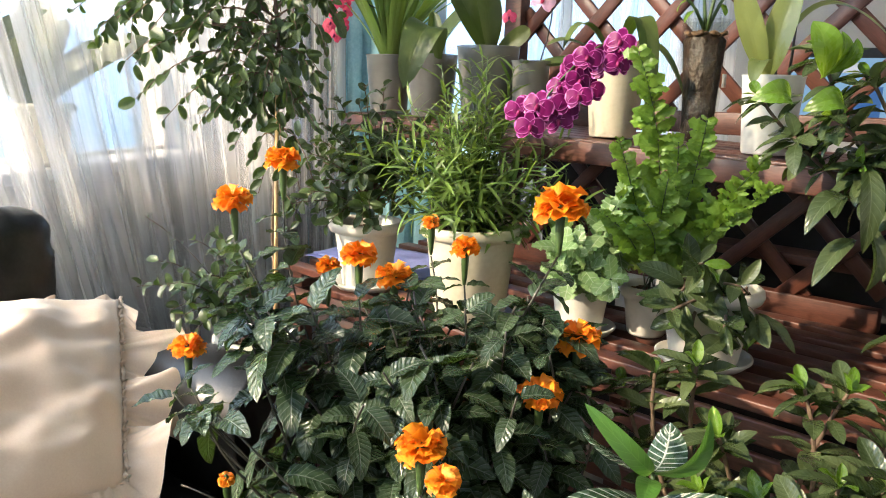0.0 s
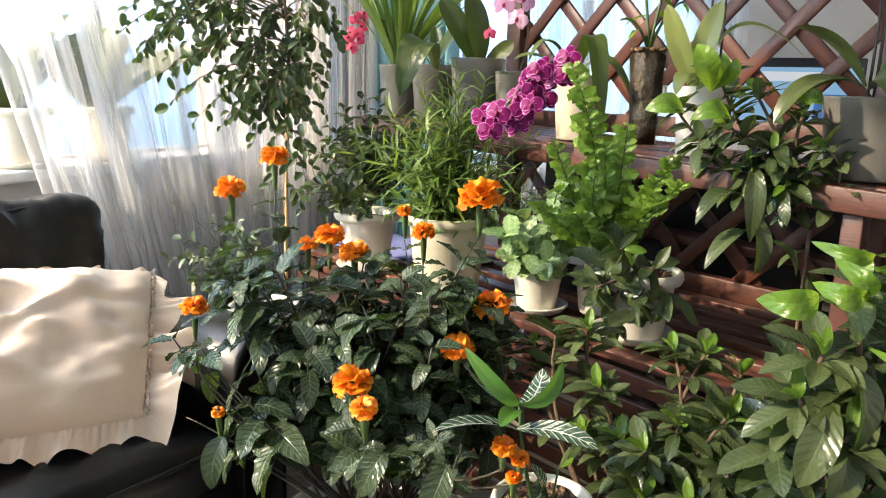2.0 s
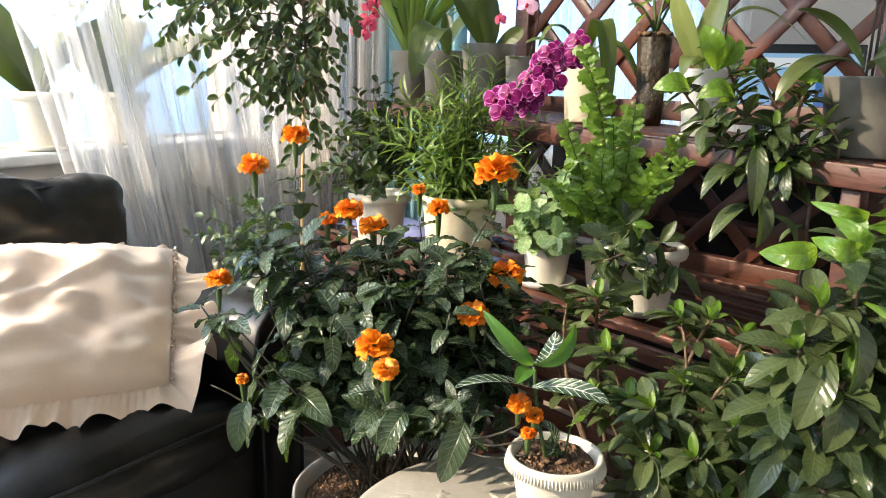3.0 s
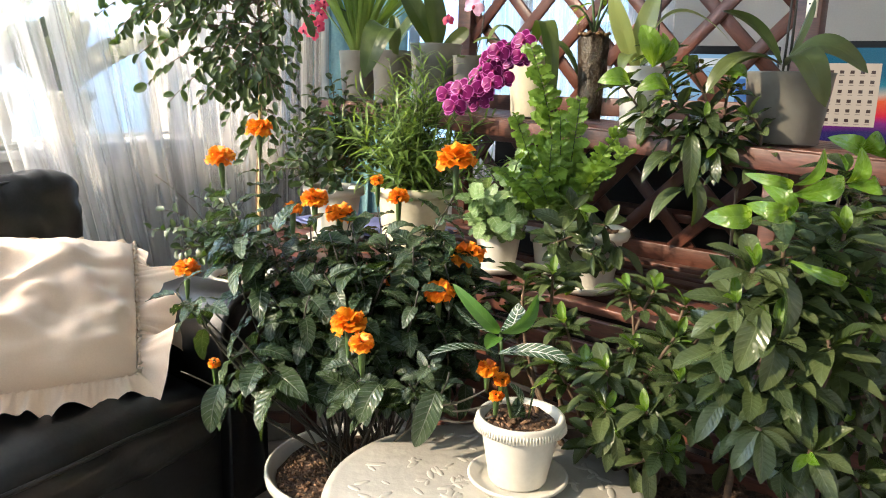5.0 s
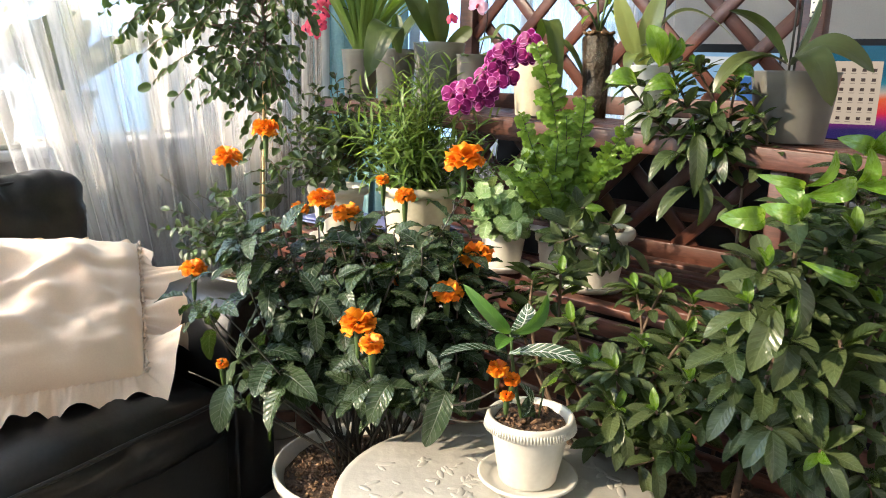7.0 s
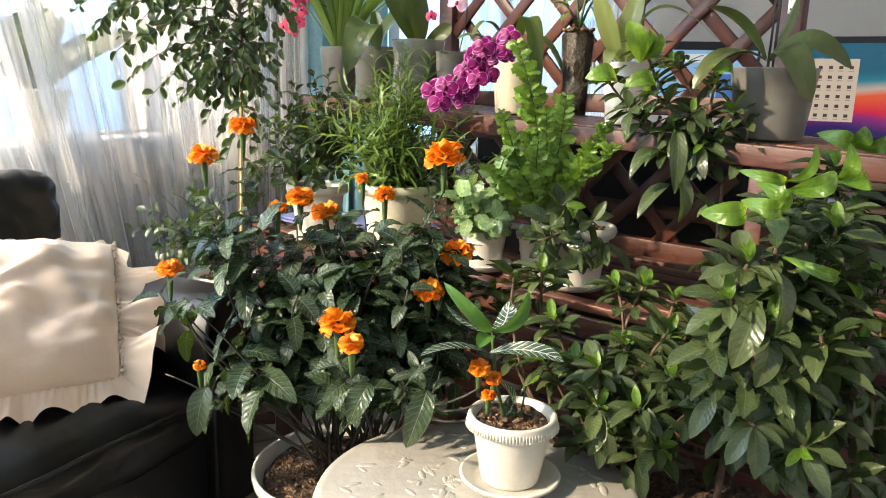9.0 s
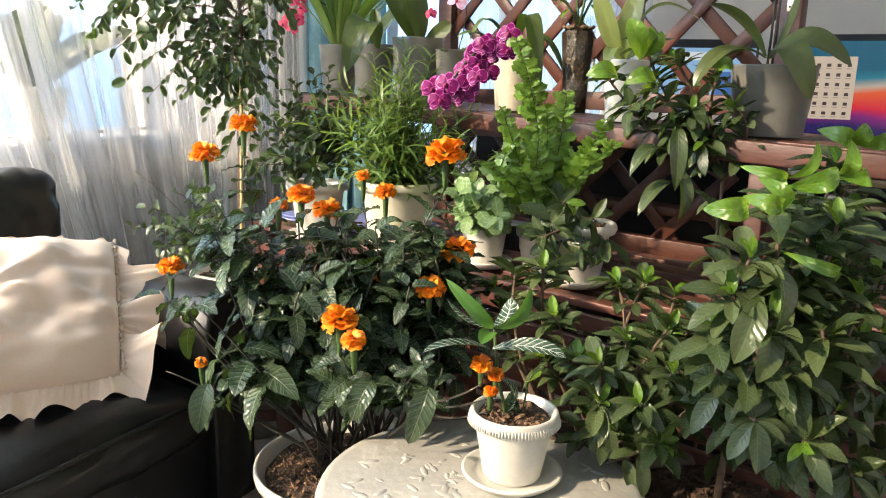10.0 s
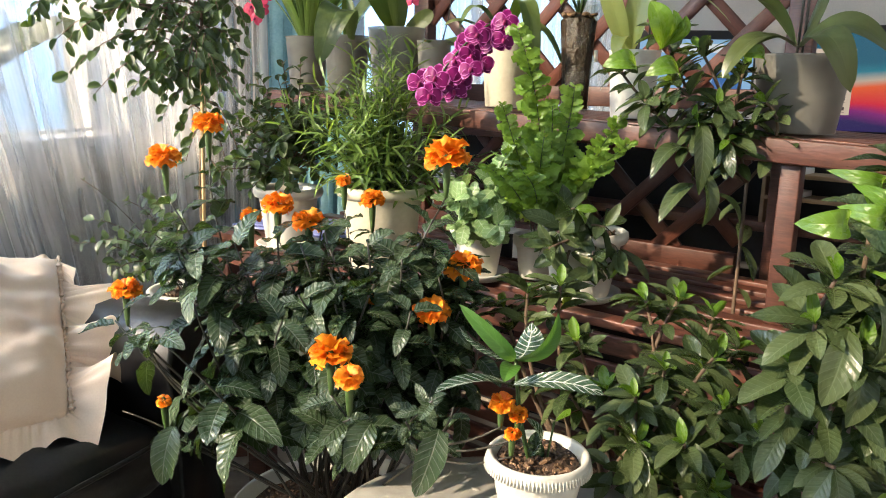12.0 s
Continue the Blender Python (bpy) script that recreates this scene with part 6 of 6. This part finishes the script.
def power_box():
    t = thing("plastic_box", F @ pose(-0.02, -0.30, 0.736, 0, 0, 3), "small black plastic box with a white side panel on the rack", "box")
    part("body", beam((0.15, 0.06, 0.075), 0.006), M["screen_frame"], t, at=pose(0, 0, 0.0375))
    part("panel", beam((0.035, 0.004, 0.066), 0.001), M["white_paint"], t, "white panel", at=pose(0.035, -0.0325, 0.038))
    part("lid", beam((0.154, 0.064, 0.008), 0.002), M["white_paint"], t, "pale lid", at=pose(0, 0, 0.0795))
    return t


power_box()


# ---- desk, screens and added dark sheet behind the lattice ----
def desk():
    t = thing("desk", F, "black desk with a tall dark back panel behind the lattice", "desk")
    # Near-black sheet added to stand in for the dark void behind the lattice.
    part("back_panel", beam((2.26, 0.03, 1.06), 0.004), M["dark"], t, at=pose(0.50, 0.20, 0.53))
    part("desktop", beam((2.3, 0.72, 0.03), 0.004), M["wood"], t, at=pose(0.50, 0.44, 0.86))
    for s in (-0.55, 1.55):
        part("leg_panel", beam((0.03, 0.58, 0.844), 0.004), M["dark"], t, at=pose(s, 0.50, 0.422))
    return t


desk()


M["pale_wood"] = surface("pale_pine", (0.36, 0.24, 0.13), (0.48, 0.33, 0.19), 0.5, grain=14, bump=0.1, big=2, stretch=(3, 20, 20))


def desk_tray():
    """A two-tier paper tray of pale boards."""
    t = thing("desk_tray", F @ pose(1.05, 0.115, 0.876), "two-tier pale wooden tray with papers on the desk", "desk tray")
    for z in (0.075, 0.14):
        part("board", beam((0.94, 0.10, 0.012), 0.002), M["pale_wood"], t, at=pose(0, 0, z))
        for k in range(5):
            part("paper_stack", beam((0.09, 0.07, 0.016), 0.002), M["white_paint"], t, at=pose(-0.40 + 0.19 * k, 0, z + 0.0142, 0, 0, 5 * (k % 3 - 1)))
    for s in (-0.464, 0.464):
        part("upright", beam((0.012, 0.10, 0.146), 0.002), M["pale_wood"], t, at=pose(s, 0, 0.073))
    return t


def lit(name, colour, strength=0.6):
    m, n, l, p = nodes(name)
    p.inputs["Base Color"].default_value = (0.02, 0.02, 0.02, 1)
    p.inputs["Roughness"].default_value = 0.25
    p.inputs["Emission Color"].default_value = (*colour, 1)
    p.inputs["Emission Strength"].default_value = strength
    return m


def wallpaper():
    """A glowing picture of flowing bands: teal, cream, red and violet."""
    m, n, l, p = nodes("glowing_wallpaper")
    co, sp, nz, ad, rp = n.new("ShaderNodeTexCoord"), n.new("ShaderNodeSeparateXYZ"), n.new("ShaderNodeTexNoise"), n.new("ShaderNodeMath"), n.new("ShaderNodeValToRGB")
    nz.inputs["Scale"].default_value, nz.inputs["Detail"].default_value = 1.6, 0.5
    ad.operation = "MULTIPLY_ADD"
    ad.inputs[1].default_value = 0.5
    l.new(co.outputs["Generated"], sp.inputs[0])
    l.new(co.outputs["Generated"], nz.inputs["Vector"])
    l.new(nz.outputs[0], ad.inputs[0])
    l.new(sp.outputs[2], ad.inputs[2])
    l.new(ad.outputs[0], rp.inputs[0])
    e = rp.color_ramp.elements
    e[0].position, e[0].color = 0.30, (0.03, 0.02, 0.12, 1)
    e[1].position, e[1].color = 1.1, (0.01, 0.12, 0.20, 1)
    for pos, c in ((0.42, (0.25, 0.02, 0.20, 1)), (0.52, (0.75, 0.02, 0.05, 1)), (0.72, (0.85, 0.12, 0.03, 1)), (0.80, (0.55, 0.45, 0.35, 1)), (0.90, (0.02, 0.22, 0.30, 1))):
        q = e.new(pos)
        q.color = c
    p.inputs["Base Color"].default_value = (0.01, 0.01, 0.01, 1)
    p.inputs["Roughness"].default_value = 0.2
    p.inputs["Emission Strength"].default_value = 0.5
    l.new(rp.outputs[0], p.inputs["Emission Color"])
    return m


desk_tray()


def monitor():
    m = look((1.86, 2.30, 1.29), (0.3, -0.6, 1.25)) @ pose(0, 0, 0, -90) @ pose(0, 0, 0, 0, 0, 180)
    t = thing("computer_monitor", m, "wide computer screen glowing with a colourful picture", "monitor")
    part("frame", beam((0.64, 0.03, 0.40), 0.006), M["screen_frame"], t, at=pose(0, 0.018, 0))
    part("screen", beam((0.61, 0.004, 0.35), 0), wallpaper(), t, smooth=False, at=pose(0, 0.0, 0.0))
    w = part("window_panel", beam((0.19, 0.003, 0.235), 0), lit("cream_panel", (0.62, 0.50, 0.38), 0.55), t, smooth=False, at=pose(-0.18, -0.004, 0.0))
    icon = mesh_of("icon", beam((0.014, 0.002, 0.012), 0), lit("dark_icon", (0.10, 0.06, 0.05), 0.4), False)
    line = mesh_of("caption_bar", beam((0.018, 0.002, 0.003), 0), lit("grey_caption", (0.35, 0.28, 0.22), 0.5), False)
    for r in range(6):
        for c in range(5):
            for me, dz in ((icon, 0.0), (line, -0.013)):
                ob = new(me.name, me)
                ob.parent = w
                ob.matrix_basis = pose(-0.07 + 0.035 * c, -0.0025, 0.085 - 0.036 * r + dz)
    part("stand", beam((0.10, 0.02, 0.24), 0.005), M["screen_frame"], t, at=pose(0, 0.05, -0.29))
    part("foot", beam((0.24, 0.18, 0.012), 0.005), M["screen_frame"], t, at=pose(0, 0.06, -0.409))
    return t


monitor()


def small_monitor():
    m = look((1.165, 2.30, 1.315), (0.2, -0.6, 1.25)) @ pose(0, 0, 0, -90) @ pose(0, 0, 0, 0, 0, 180)
    t = thing("computer_monitor", m, "small black computer screen with a pale blue picture behind the lattice", "monitor")
    part("lid", beam((0.40, 0.012, 0.27), 0.005), M["screen_frame"], t, at=pose(0, 0.01, 0))
    part("screen", beam((0.38, 0.003, 0.225), 0), lit("pale_blue_screen", (0.28, 0.50, 0.75), 0.5), t, smooth=False, at=pose(0, 0.0, -0.008))
    part("window_panel", beam((0.24, 0.002, 0.03), 0), lit("pale_toolbar", (0.62, 0.66, 0.70), 0.6), t, smooth=False, at=pose(-0.03, -0.0035, 0.075))
    part("window_panel", beam((0.10, 0.002, 0.10), 0), lit("deep_blue_panel", (0.05, 0.16, 0.42), 0.5), t, smooth=False, at=pose(0.11, -0.0035, -0.03))
    part("stand", beam((0.07, 0.02, 0.34), 0.004), M["screen_frame"], t, at=pose(0, 0.03, -0.27))
    part("foot", beam((0.22, 0.16, 0.012), 0.004), M["screen_frame"], t, at=pose(0, 0.04, -0.433))
    return t


small_monitor()


# ---- the leaves past the countable ones, joined plant by plant ----
for owner, items in REST.items():
    by_mat = {}
    for me, m in items:
        by_mat.setdefault(me.materials[0].name, []).append((me, m))
    for mat_name, group in by_mat.items():
        verts, faces, uvs = [], [], []
        for me, m in group:
            at = len(verts)
            verts += [m @ v.co for v in me.vertices]
            faces += [[at + k for k in q.vertices] for q in me.polygons]
            for d in me.uv_layers[0].data:
                uvs += [d.uv[0], d.uv[1]]
        me = bpy.data.meshes.new("foliage")
        me.from_pydata(verts, [], faces)
        me.uv_layers.new(name="UVMap").data.foreach_set("uv", uvs)
        me.materials.append(bpy.data.materials[mat_name])
        me.polygons.foreach_set("use_smooth", [True] * len(me.polygons))
        ob = new("foliage", me)
        ob.parent = bpy.data.objects[owner]
        ob["kind"] = "stuff"
